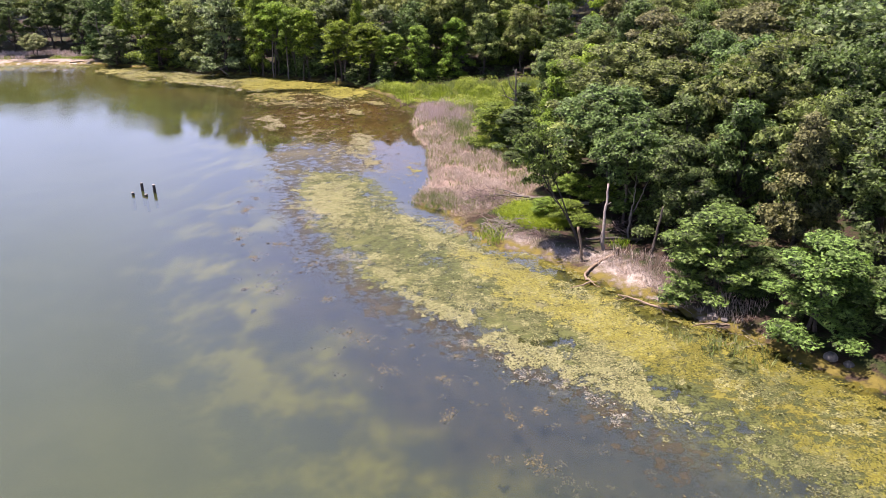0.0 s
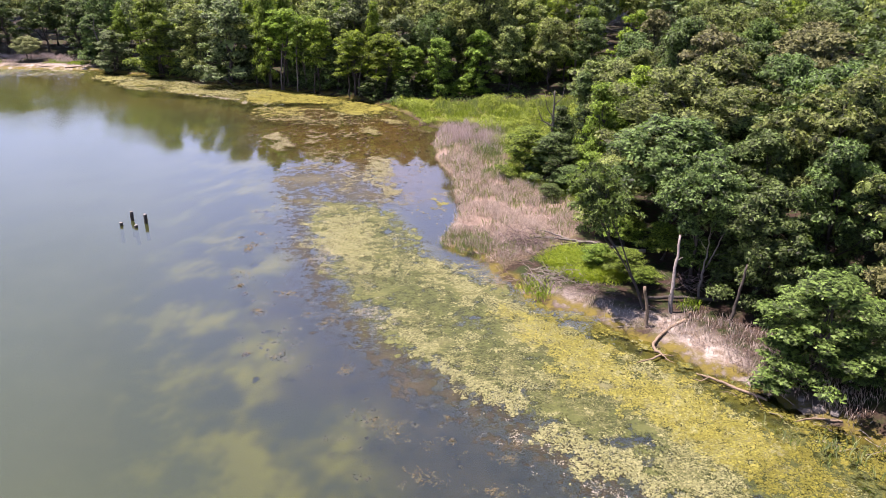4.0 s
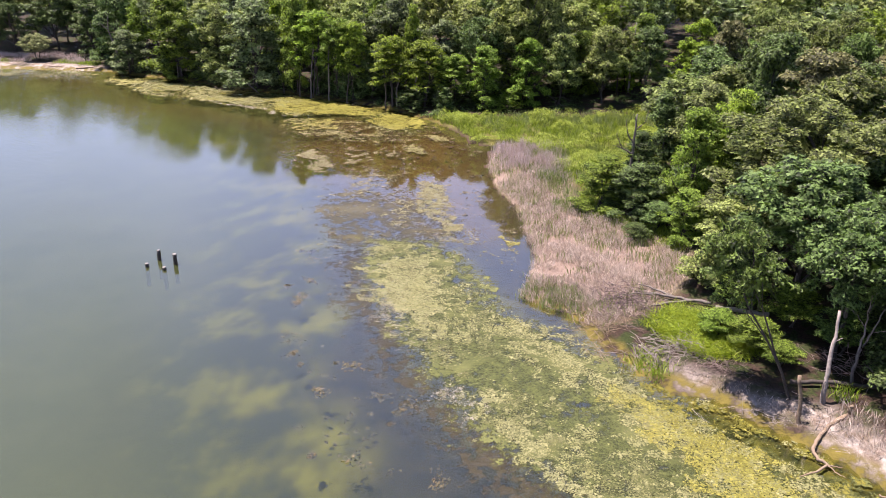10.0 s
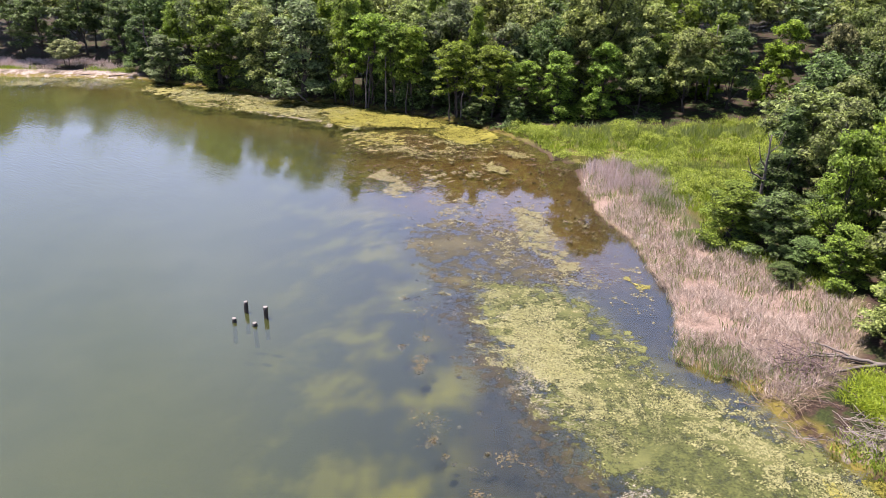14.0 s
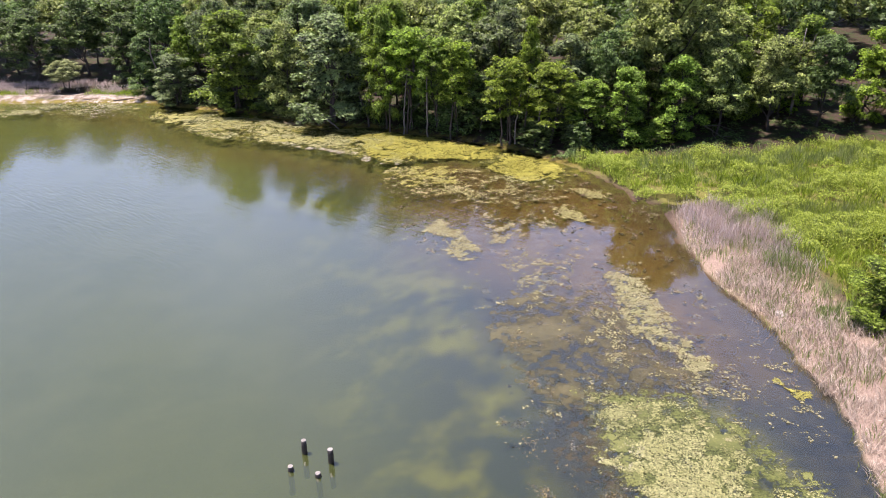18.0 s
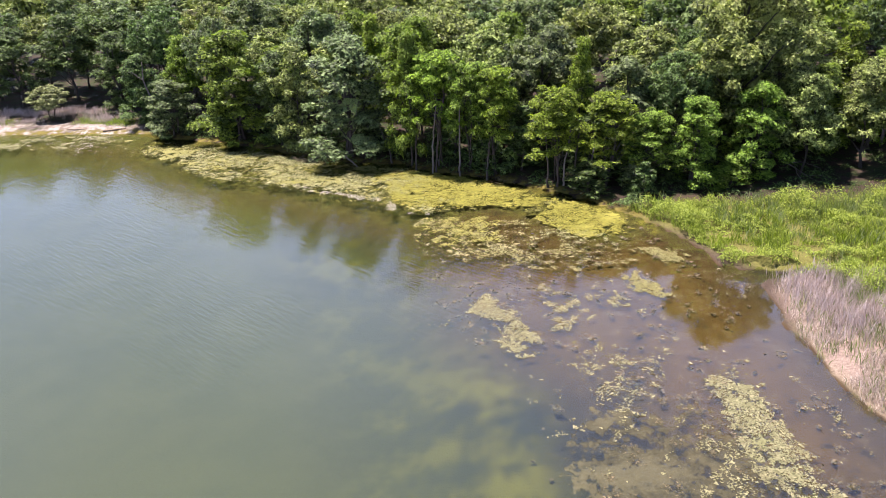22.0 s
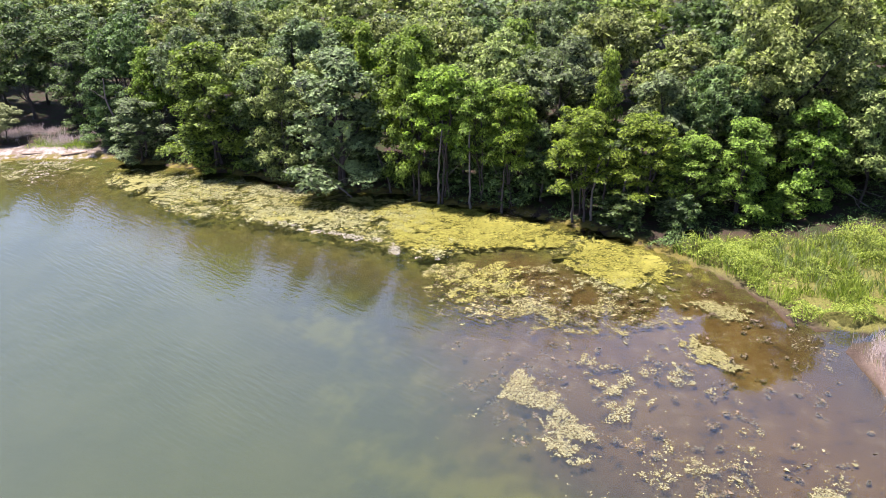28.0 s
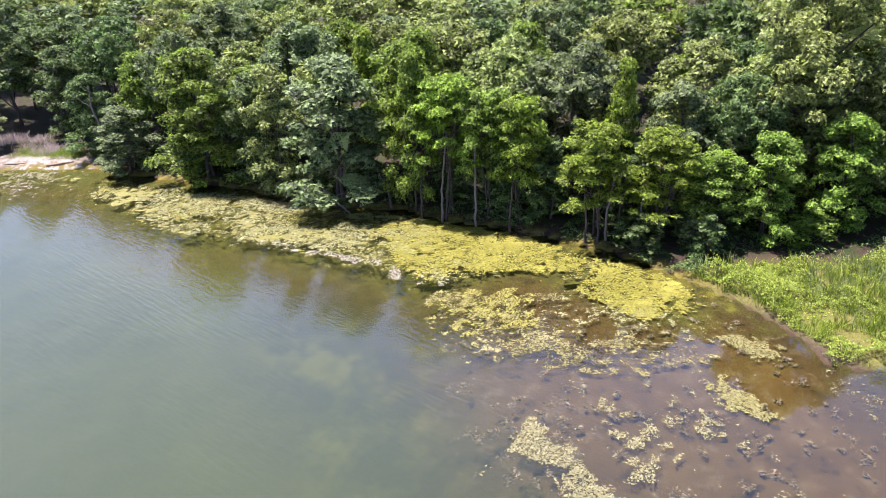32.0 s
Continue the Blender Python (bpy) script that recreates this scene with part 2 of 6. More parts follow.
def leaf_material(name, dark, light, glow=0.18, rough=0.58, spread=0.35, tint=(1.0, 1.15, 0.45), sprays=True):
    m = Nodes(name)
    geo, info = m.add("ShaderNodeNewGeometry"), m.add("ShaderNodeObjectInfo")
    # wide per-leaf tones; the near-black end puts gap shade into the colour
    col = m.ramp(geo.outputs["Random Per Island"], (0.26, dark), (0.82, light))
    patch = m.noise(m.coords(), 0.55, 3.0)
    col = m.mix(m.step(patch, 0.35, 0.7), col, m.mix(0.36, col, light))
    hsv = m.add("ShaderNodeHueSaturation", Color=col)
    m.set(hsv.inputs["Value"], m.math("ADD", m.math("MULTIPLY", info.outputs["Random"], spread), 1 - spread / 2))
    m.set(hsv.inputs["Hue"], m.math("ADD", m.math("MULTIPLY", info.outputs["Random"], 0.02), 0.492))
    col = hsv.outputs["Color"]
    m.set(m.bsdf.inputs["Base Color"], col)
    m.bsdf.inputs["Roughness"].default_value = rough
    m.bsdf.inputs["Specular IOR Level"].default_value = 0.18
    tr = m.add("ShaderNodeBsdfTranslucent", Color=m.mix(1.0, col, tint, "MULTIPLY"))
    sh = m.add("ShaderNodeMixShader", Fac=glow)
    m.t.links.new(m.bsdf.outputs[0], sh.inputs[1])
    m.t.links.new(tr.outputs[0], sh.inputs[2])
    top = sh
    if sprays:
        # leaflets with gaps between them
        gap = m.math("GREATER_THAN", m.noise(geo.outputs["Position"], 13.0, 2.0, 0.6), 0.45)
        top = m.add("ShaderNodeMixShader", Fac=gap)
        m.t.links.new(m.add("ShaderNodeBsdfTransparent").outputs[0], top.inputs[1])
        m.t.links.new(sh.outputs[0], top.inputs[2])
    m.t.links.new(top.outputs[0], m.out.inputs["Surface"])
    return m.mat


def plain_material(name, a, b, scale, rough=0.8, relief=0.4, c=None, scale2=0.4, gloss=0.3):
    m = Nodes(name)
    co, info = m.coords(), m.add("ShaderNodeObjectInfo")
    fine, wide = m.noise(co, scale, 6.0, 0.65), m.noise(co, scale2, 3.0)
    col = m.ramp(fine, (0.3, a), (0.7, b))
    col = m.mix(m.step(wide, 0.4, 0.7), col, c if c else m.mix(0.5, a, b))
    col = m.mix(1.0, col, m.ramp(info.outputs["Random"], (0, (0.82, 0.82, 0.82)), (1, (1.1, 1.1, 1.1))), "MULTIPLY")
    m.set(m.bsdf.inputs["Base Color"], col)
    m.bsdf.inputs["Roughness"].default_value = rough
    m.bsdf.inputs["Specular IOR Level"].default_value = gloss
    m.set(m.bsdf.inputs["Normal"], m.bump(fine, relief, 0.05))
    return m.mat


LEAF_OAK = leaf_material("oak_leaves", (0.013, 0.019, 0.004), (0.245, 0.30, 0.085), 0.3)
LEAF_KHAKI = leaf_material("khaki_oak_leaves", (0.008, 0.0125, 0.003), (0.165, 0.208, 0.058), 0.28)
# serves dark-leaved trees and stands in for shade on side woods and undergrowth
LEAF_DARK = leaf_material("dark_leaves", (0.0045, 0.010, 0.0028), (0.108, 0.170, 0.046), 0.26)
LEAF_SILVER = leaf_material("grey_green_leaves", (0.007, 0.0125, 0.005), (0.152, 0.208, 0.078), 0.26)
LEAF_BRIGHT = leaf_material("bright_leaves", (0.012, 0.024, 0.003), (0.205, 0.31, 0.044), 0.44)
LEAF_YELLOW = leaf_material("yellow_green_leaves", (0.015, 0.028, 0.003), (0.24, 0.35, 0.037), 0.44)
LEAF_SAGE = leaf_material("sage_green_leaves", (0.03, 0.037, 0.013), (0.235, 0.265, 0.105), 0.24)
# lighter oak leaves for one tall oak, with sunlight in the colour
LEAF_SUNLIT = leaf_material("sunlit_oak_leaves", (0.02, 0.028, 0.006), (0.265, 0.32, 0.09), 0.32)
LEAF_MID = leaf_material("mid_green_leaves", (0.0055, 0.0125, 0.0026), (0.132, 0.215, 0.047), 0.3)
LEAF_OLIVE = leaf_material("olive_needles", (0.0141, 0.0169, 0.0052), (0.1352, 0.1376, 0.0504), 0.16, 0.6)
BARK = plain_material("grey_brown_bark", (0.0212, 0.0169, 0.0137), (0.0613, 0.0527, 0.0448), 9.0, 0.9, 0.8, (0.0377, 0.0339, 0.0283))
DEAD_WOOD = plain_material("bleached_wood", (0.1414, 0.1225, 0.1037), (0.2592, 0.2356, 0.212), 8.0, 0.85, 0.6, (0.1696, 0.1461, 0.1272), 0.9)
DRIFT = plain_material("driftwood", (0.1037, 0.0707, 0.0424), (0.2262, 0.1791, 0.1272), 10.0, 0.85, 0.6, (0.1555, 0.1178, 0.0801), 1.2)
BRUSH = plain_material("dry_brush", (0.076, 0.0547, 0.0486), (0.1748, 0.1368, 0.1254), 8.0, 0.9, 0.5)
PILE_SIDE = plain_material("wet_black_piling", (0.0038, 0.0038, 0.0038), (0.0141, 0.0127, 0.0109), 12.0, 0.55, 0.7)
PILE_TOP = plain_material("weathered_end_grain", (0.0942, 0.0895, 0.0801), (0.212, 0.2026, 0.1885), 16.0, 0.9, 0.5)
REED_TAN = leaf_material("dry_reed", (0.23, 0.18, 0.147), (0.45, 0.385, 0.33), 0.25, 0.7, 0.1, (1, 0.95, 0.85), sprays=False)
REED_PINK = leaf_material("dry_plumed_reed", (0.32, 0.262, 0.235), (0.54, 0.468, 0.43), 0.3, 0.7, 0.1, (1, 0.93, 0.9), sprays=False)
GRASS = leaf_material("marsh_grass_blades", (0.066, 0.102, 0.011), (0.262, 0.335, 0.052), 0.4, 0.5, 0.1, sprays=False)
HERB = leaf_material("fresh_herb_leaves", (0.076, 0.1292, 0.0076), (0.2508, 0.3344, 0.0266), 0.4, 0.5, 0.1, sprays=False)
BROWN_GRASS = leaf_material("brown_dry_grass", (0.0754, 0.0448, 0.0306), (0.1696, 0.1107, 0.0801), 0.2, 0.7, 0.1, (1, 0.93, 0.85), sprays=False)
SEDGE = leaf_material("green_sedge_blades", (0.0988, 0.1292, 0.0494), (0.228, 0.2622, 0.1216), 0.4, 0.5, 0.1, sprays=False)
ROCK = plain_material("grey_rock", (0.0613, 0.0565, 0.0518), (0.1414, 0.1319, 0.1178), 6.0, 0.85, 0.6)
STONE = plain_material("pale_stone", (0.1885, 0.1791, 0.1649), (0.311, 0.3016, 0.2827), 6.0, 0.85, 0.5)


def ground_material():
    m = Nodes("shore_ground")
    p = m.place()
    fine, mid, wide = m.noise(p, 7.0, 6.0, 0.7), m.noise(p, 1.3, 5.0), m.noise(p, 0.22, 4.0, 0.55)
    litter = m.ramp(fine, (0.3, (0.0103, 0.0071, 0.0047)), (0.72, (0.0448, 0.0283, 0.0198)))
    litter = m.mix(m.step(mid, 0.42, 0.6), litter, m.ramp(fine, (0.35, (0.0075, 0.0122, 0.0028)), (0.7, (0.0283, 0.0401, 0.0094))))
    sand = m.ramp(fine, (0.3, (0.172, 0.149, 0.122)), (0.7, (0.33, 0.30, 0.262)))
    sand = m.mix(m.step(mid, 0.42, 0.62), sand, (0.1292, 0.0973, 0.0745))
    mud = m.ramp(fine, (0.3, (0.0471, 0.0471, 0.0094)), (0.7, (0.1178, 0.1131, 0.0283)))
    land = m.mix(m.value("sand"), litter, sand)
    land = m.mix(m.value("marsh"), land, mud)
    land = m.mix(m.value("mudflat"), land, m.ramp(fine, (0.3, (0.0198, 0.0137, 0.0091)), (0.7, (0.057, 0.0403, 0.0296))))
    thatch = m.ramp(fine, (0.3, (0.088, 0.062, 0.046)), (0.7, (0.20, 0.155, 0.125)))
    land = m.mix(m.value("thatch"), land, thatch)
    yellow = m.ramp(mid, (0.3, (0.0471, 0.0401, 0.0071)), (0.7, (0.1084, 0.0895, 0.0188)))
    # the lake bed: pale silt with clouds of weed, brown flats at the creek mouth
    cloud = m.noise(p, 0.33, 5.0, 0.55)
    silt = m.ramp(cloud, (0.42, (0.0140, 0.0185, 0.0120)), (0.51, (0.038, 0.040, 0.0090)), (0.63, (0.096, 0.092, 0.0105)))
    deep = m.ramp(wide, (0.35, (0.050, 0.058, 0.017)), (0.65, (0.074, 0.078, 0.018)))
    dim = m.ramp(mid, (0.35, (0.0070, 0.0075, 0.0080)), (0.7, (0.0245, 0.0215, 0.0150)))
    silt = m.mix(m.value("clouds"), dim, silt)
    bed = m.mix(m.value("deep"), silt, deep)
    lumps = m.noise(p, 0.9, 8.0, 0.72)
    flat = m.ramp(m.noise(p, 0.35, 5.0, 0.6), (0.3, (0.042, 0.0222, 0.0056)), (0.7, (0.068, 0.039, 0.0112)))
    flat = m.mix(m.step(lumps, 0.52, 0.64), flat, (0.0798, 0.0517, 0.0243))
    flat = m.mix(m.step(lumps, 0.44, 0.36), flat, (0.0212, 0.0122, 0.0056))
    bed = m.mix(m.value("flats"), bed, flat)
    weedy = m.ramp(mid, (0.35, (0.0212, 0.0236, 0.0094)), (0.65, (0.0942, 0.0895, 0.0165)))
    bed = m.mix(m.value("weed"), bed, weedy)
    col = m.mix(m.step(m.value("shore"), -0.15, 0.1), bed, land)
    col = m.mix(m.math("MULTIPLY", m.step(m.value("edge"), 0.15, 0.9), m.step(mid, 0.36, 0.56)), col, yellow)
    m.set(m.bsdf.inputs["Base Color"], col)
    m.bsdf.inputs["Roughness"].default_value = 0.9
    m.bsdf.inputs["Specular IOR Level"].default_value = 0.15
    m.set(m.bsdf.inputs["Normal"], m.bump(m.math("ADD", fine, mid), 0.6, 0.12))
    return m.mat


def water_material():
    m = Nodes("pond_water")
    p = m.place()
    turned = m.add("ShaderNodeVectorRotate", Vector=p, Angle=radians(42))
    stretch = m.add("ShaderNodeVectorMath", Vector=turned.outputs[0])
    stretch.operation = "MULTIPLY"
    stretch.inputs[1].default_value = (0.32, 1.6, 1.0)
    ripple = m.noise(stretch.outputs[0], 2.9, 2.0, 0.45)
    apart = m.add("ShaderNodeSeparateXYZ", Vector=p)
    windy = m.math("MULTIPLY", m.step(apart.outputs["Y"], 66.0, 88.0), m.step(apart.outputs["X"], -9.0, -19.0))
    gust = m.math("MULTIPLY", m.step(m.noise(p, 0.06, 2.0, 0.5), 0.30, 0.56), windy)
    swell = m.noise(p, 0.4, 2.0)
    height = m.math("ADD", m.math("MULTIPLY", ripple, m.math("ADD", m.math("MULTIPLY", gust, 0.46), 0.02)), m.math("MULTIPLY", swell, 0.10))
    nrm = m.bump(height, 0.6, 0.10)
    clear = m.add("ShaderNodeBsdfTransparent", Color=(0.86, 0.90, 0.78))
    murk = m.add("ShaderNodeBsdfDiffuse", Color=(0.0390, 0.0488, 0.0170))
    body = m.add("ShaderNodeMixShader", Fac=m.value("murk"))
    m.t.links.new(clear.outputs[0], body.inputs[1])
    m.t.links.new(murk.outputs[0], body.inputs[2])
    gloss = m.add("ShaderNodeBsdfGlossy", Color=(1, 1, 1), Roughness=0.04, Normal=nrm)
    fres = m.add("ShaderNodeFresnel", IOR=1.8, Normal=nrm)
    top = m.add("ShaderNodeMixShader", Fac=fres.outputs[0])
    m.t.links.new(body.outputs[0], top.inputs[1])
    m.t.links.new(gloss.outputs[0], top.inputs[2])
    m.t.links.new(top.outputs[0], m.out.inputs["Surface"])
    m.t.nodes.remove(m.bsdf)
    return m.mat


def algae_material(name, a, b, c):
    m = Nodes(name)
    p = m.place()
    fine, mid = m.noise(p, 9.0, 5.0, 0.7), m.noise(p, 0.8, 4.0)
    col = m.ramp(fine, (0.3, a), (0.68, b))
    col = m.mix(m.step(mid, 0.45, 0.7), col, c)
    geo = m.add("ShaderNodeNewGeometry")
    col = m.mix(1.0, col, m.ramp(geo.outputs["Random Per Island"], (0, (0.6, 0.62, 0.55)), (0.6, (0.95, 0.95, 0.95)), (1, (1.3, 1.27, 1.35))), "MULTIPLY")
    m.set(m.bsdf.inputs["Base Color"], col)
    m.bsdf.inputs["Roughness"].default_value = 0.65
    m.bsdf.inputs["Specular IOR Level"].default_value = 0.25
    m.set(m.bsdf.inputs["Normal"], m.bump(fine, 0.9, 0.06))
    return m.mat


PALE_BARK = plain_material("pale_grey_bark", (0.0613, 0.0542, 0.0471), (0.1414, 0.1272, 0.1131), 9.0, 0.9, 0.7, (0.0942, 0.0848, 0.073))
def film_material(name, deep, mid, pale, fleck=0.55, solid=0.94):
    """A thin torn film of algae: clear water shows where it is missing."""
    m = Nodes(name)
    p = m.place()
    wide, torn, fine = m.noise(p, 0.33, 4.0, 0.55), m.noise(p, 1.5, 9.0, 0.72), m.noise(p, 7.0, 6.0, 0.7)
    field = m.math("ADD", m.math("MULTIPLY", wide, 0.45), m.math("ADD", m.math("MULTIPLY", torn, 0.95), m.math("SUBTRACT", m.math("MULTIPLY", fine, 0.35), 0.375)))
    field = m.math("ADD", field, m.math("MULTIPLY", m.math("SUBTRACT", m.value("cover"), 0.5), 0.42))
    col = m.ramp(fine, (0.32, deep), (0.52, mid), (0.70, pale))
    col = m.mix(m.step(torn, 0.60, 0.46), col, m.mix(0.6, col, deep))
    col = m.mix(m.math("MULTIPLY", m.step(wide, fleck - 0.08, fleck + 0.08), 0.5), col, pale)
    m.set(m.bsdf.inputs["Base Color"], col)
    m.bsdf.inputs["Roughness"].default_value = 0.7
    m.bsdf.inputs["Specular IOR Level"].default_value = 0.2
    m.set(m.bsdf.inputs["Normal"], m.bump(m.math("ADD", fine, torn), 0.8, 0.05))
    top = m.add("ShaderNodeMixShader", Fac=m.math("MULTIPLY", m.step(field, 0.475, 0.545), solid))
    m.t.links.new(m.add("ShaderNodeBsdfTransparent").outputs[0], top.inputs[1])
    m.t.links.new(m.bsdf.outputs[0], top.inputs[2])
    m.t.links.new(top.outputs[0], m.out.inputs["Surface"])
    return m.mat


FILM_PALE = film_material("pale_algae_film", (0.033, 0.0353, 0.0118), (0.073, 0.0754, 0.0274), (0.1555, 0.1531, 0.073))
FILM_GREEN = film_material("dull_green_algae_film", (0.0182, 0.0258, 0.0053), (0.0517, 0.0623, 0.0144), (0.1254, 0.1353, 0.0418), 0.62, 0.88)
FILM_RUST = film_material("dull_weed_film", (0.0167, 0.0144, 0.0076), (0.038, 0.0319, 0.0167), (0.0646, 0.0547, 0.0304), 0.6, 0.55)
FILM_SILT = film_material("silted_weed_film", (0.022, 0.021, 0.0095), (0.050, 0.046, 0.021), (0.105, 0.097, 0.050), 0.58, 0.62)
FILM_YELLOW = film_material("yellow_algae_film", (0.0212, 0.0212, 0.0033), (0.0707, 0.066, 0.0066), (0.1508, 0.1414, 0.0212))
FILM_LEMON = film_material("lemon_algae_film", (0.0377, 0.0353, 0.0043), (0.1225, 0.1154, 0.0103), (0.2168, 0.2073, 0.0353))
FILM_BELT = film_material("olive_algae_film", (0.033, 0.0311, 0.0047), (0.0801, 0.0763, 0.0132), (0.1649, 0.1626, 0.0471))
FILM_RAFT = film_material("mustard_algae_film", (0.0518, 0.0448, 0.0141), (0.1131, 0.1013, 0.0353), (0.1885, 0.1743, 0.0801))
GROUND = ground_material()
WATER = water_material()
ALGAE_YELLOW = algae_material("yellow_algae", (0.052, 0.050, 0.003), (0.146, 0.142, 0.0135), (0.086, 0.082, 0.006))
ALGAE_PALE = algae_material("pale_algae", (0.0912, 0.0942, 0.032), (0.212, 0.2145, 0.098), (0.140, 0.1435, 0.052))
ALGAE_GREEN = algae_material("dull_green_algae", (0.0565, 0.0613, 0.0188), (0.1272, 0.1319, 0.0518), (0.0848, 0.0895, 0.0283))
ALGAE_LEMON = algae_material("lemon_algae", (0.0707, 0.0683, 0.0047), (0.2026, 0.1979, 0.0236), (0.1319, 0.1249, 0.0103))
ALGAE_STRAW = algae_material("straw_algae", (0.088, 0.085, 0.012), (0.205, 0.20, 0.037), (0.145, 0.138, 0.02))
ALGAE_SILT = algae_material("silted_cream_algae", (0.080, 0.077, 0.034), (0.205, 0.196, 0.098), (0.130, 0.124, 0.056))
SCUM = algae_material("dry_scum", (0.1216, 0.114, 0.0836), (0.2204, 0.209, 0.1634), (0.1596, 0.152, 0.114))
ALGAE_MUSTARD = algae_material("mustard_algae", (0.0754, 0.0707, 0.0188), (0.1932, 0.1838, 0.066), (0.1272, 0.1178, 0.0353))
WEED_PALE = algae_material("silted_water_weed", (0.066, 0.050, 0.029), (0.155, 0.122, 0.074), (0.105, 0.082, 0.049))
WEED_BROWN = algae_material("brown_water_weed", (0.050, 0.039, 0.018), (0.125, 0.102, 0.052), (0.085, 0.069, 0.035))

# ---- ground and water ----
def steps(lo, a, b, hi, fine):
    out = [np.arange(a, b + 1e-6, fine)]
    left, right, w = [], [], fine
    x = a
    while x > lo:
        w *= 1.35
        x -= w
        left.append(x)
    x, w = b, fine
    while x < hi:
        w *= 1.35
        x += w
        right.append(x)
    return np.concatenate([np.array(left[::-1]), out[0], np.array(right)])


gx, gy = steps(-1800, -78, 32, 1800, 0.55), steps(-1500, 14, 128, 1800, 0.55)
GX, GY = np.meshgrid(gx, gy)
X, Y = GX.ravel(), GY.ravel()
D = shore(X, Y)
Z = ground_height(X, Y)
nx, ny = len(gx), len(gy)
I = np.arange(nx * ny).reshape(ny, nx)
quads = np.stack([I[:-1, :-1], I[:-1, 1:], I[1:, 1:], I[1:, :-1]], -1).reshape(-1, 4)
me = fast_mesh("ground", np.stack([X, Y, Z], -1), quads, [GROUND], True)

# where the mats float
BAND = [(16, 17), (12.0, 22.8), (9.2, 26.4), (5.9, 29.8), (1.9, 34.3), (-2.9, 38.8), (-5.6, 42.2), (-8.6, 49), (-11.2, 57), (-11.5, 63), (-6, 62.5), (-4.5, 57), (-2.5, 52.5), (1, 48.2), (4, 44.6), (9, 40), (14, 34), (24, 21)]
YELLOW_NEAR = [(18, 18.5), (15.0, 22.5), (12.4, 26.0), (9.2, 30.4), (6.2, 34.8), (3.8, 39.0), (2.6, 43.0), (4, 44.8), (8, 41.0), (13.6, 34.2), (19, 28), (24, 21)]
MARGIN = [(8.6, 22), (5.6, 27), (1.0, 31.6), (-4.0, 36.5), (-8.2, 42.2), (-11, 49), (-13.4, 57), (-13.6, 63), (-11.2, 63), (-10.8, 57), (-8.2, 49), (-5.0, 42.6), (-2.2, 39.2), (2.2, 35), (6.0, 30.4), (11, 24)]
STRIP = [(-8.6, 75.6), (-6.5, 74.5), (-5.7, 71.9), (-6.0, 68.3), (-4.8, 64.6), (-6.4, 63.4), (-7.0, 65.6), (-8.5, 67.7), (-8.7, 71.2)]
ISLET = [(-19.8, 82.2), (-18.6, 83.6), (-16.6, 82.0), (-15.8, 80.0), (-16.3, 77.6), (-17.2, 76.9), (-19.2, 78.8), (-17.6, 80.6)]
TRAIL = [(-16.0, 86.8), (-14.6, 85.2), (-12.0, 84.0), (-10.0, 82.8), (-10.2, 81.8), (-12.2, 82.0), (-14.2, 78.4), (-15.2, 78.8), (-15.2, 83.0)]
CLUSTERS = [(-15.6, 77.6), (-14, 79.4), (-11.2, 78.4), (-7.4, 78.2), (-6.4, 76.4), (-8, 74.4), (-12, 75), (-14, 75.8)]
FAR_PALE = [(-50, 117.8), (-50.5, 113.6), (-46.2, 110.4), (-41, 105.3), (-35.8, 104.0), (-31.3, 101.7), (-28.5, 100.1), (-25.2, 97.8), (-22.4, 96.2), (-20, 98), (-24, 107.5), (-34, 111), (-48, 117.5)]
FAR_LEFT = [(-84, 119), (-84, 114.5), (-66, 115.2), (-58, 114.6), (-50.5, 113.2), (-48.5, 117), (-52, 119.4), (-60, 120.2)]
FAR_YELLOW = [(-25.5, 98.2), (-22.4, 96.8), (-17.2, 97.8), (-15.9, 96.9), (-14, 95.2), (-12.0, 92.6), (-9.2, 91.1), (-7.6, 92.8), (-8.6, 96.5), (-13.5, 101), (-20, 105.2), (-25.5, 107.8), (-27, 103)]
RAFTS = [(-23, 95.5), (-14, 95), (-8, 91), (-9, 86.5), (-14, 87), (-18, 88), (-22.5, 90)]
CREEK = [(-12.5, 90.5), (-7, 94.5), (-3.4, 88), (-2.4, 80), (-2.2, 72), (-2.4, 64), (-6, 63), (-9, 67), (-13, 74), (-21, 80), (-24, 90)]


MUDFLAT = [(-9.2, 93.6), (-7.6, 95.4), (-4.6, 91.6), (-2.6, 87.2), (-1.0, 84.6), (-1.2, 79), (-2.8, 80), (-3.8, 85), (-5.6, 88.6)]
CLEAR = [(-17, 46), (-13.4, 36.6), (-8.4, 29), (-1.5, 20), (6, 25), (0, 33), (-5, 41), (-8.6, 49), (-10.5, 58), (-6, 62), (-4, 70), (-10, 74), (-19.5, 74), (-18.5, 60)]
BROWN = [(-62, 117), (-47, 108.5), (-41, 102), (-35, 100), (-28, 96.5), (-23, 92), (-23, 87), (-12, 85), (-5, 92), (-20, 106), (-46, 117)]
HAZE = [(5, 10), (-1.5, 22), (-8, 29.5), (-14.2, 36), (-17, 44), (-18.2, 52), (-18.8, 62), (-21.6, 74), (-24.5, 84), (-28, 92)]


def left_of(x, y, line):
    """Metres to the left of a line that runs up the lake."""
    line = np.array(line, float)
    return np.interp(y, line[:, 1], line[:, 0]) - x - 2


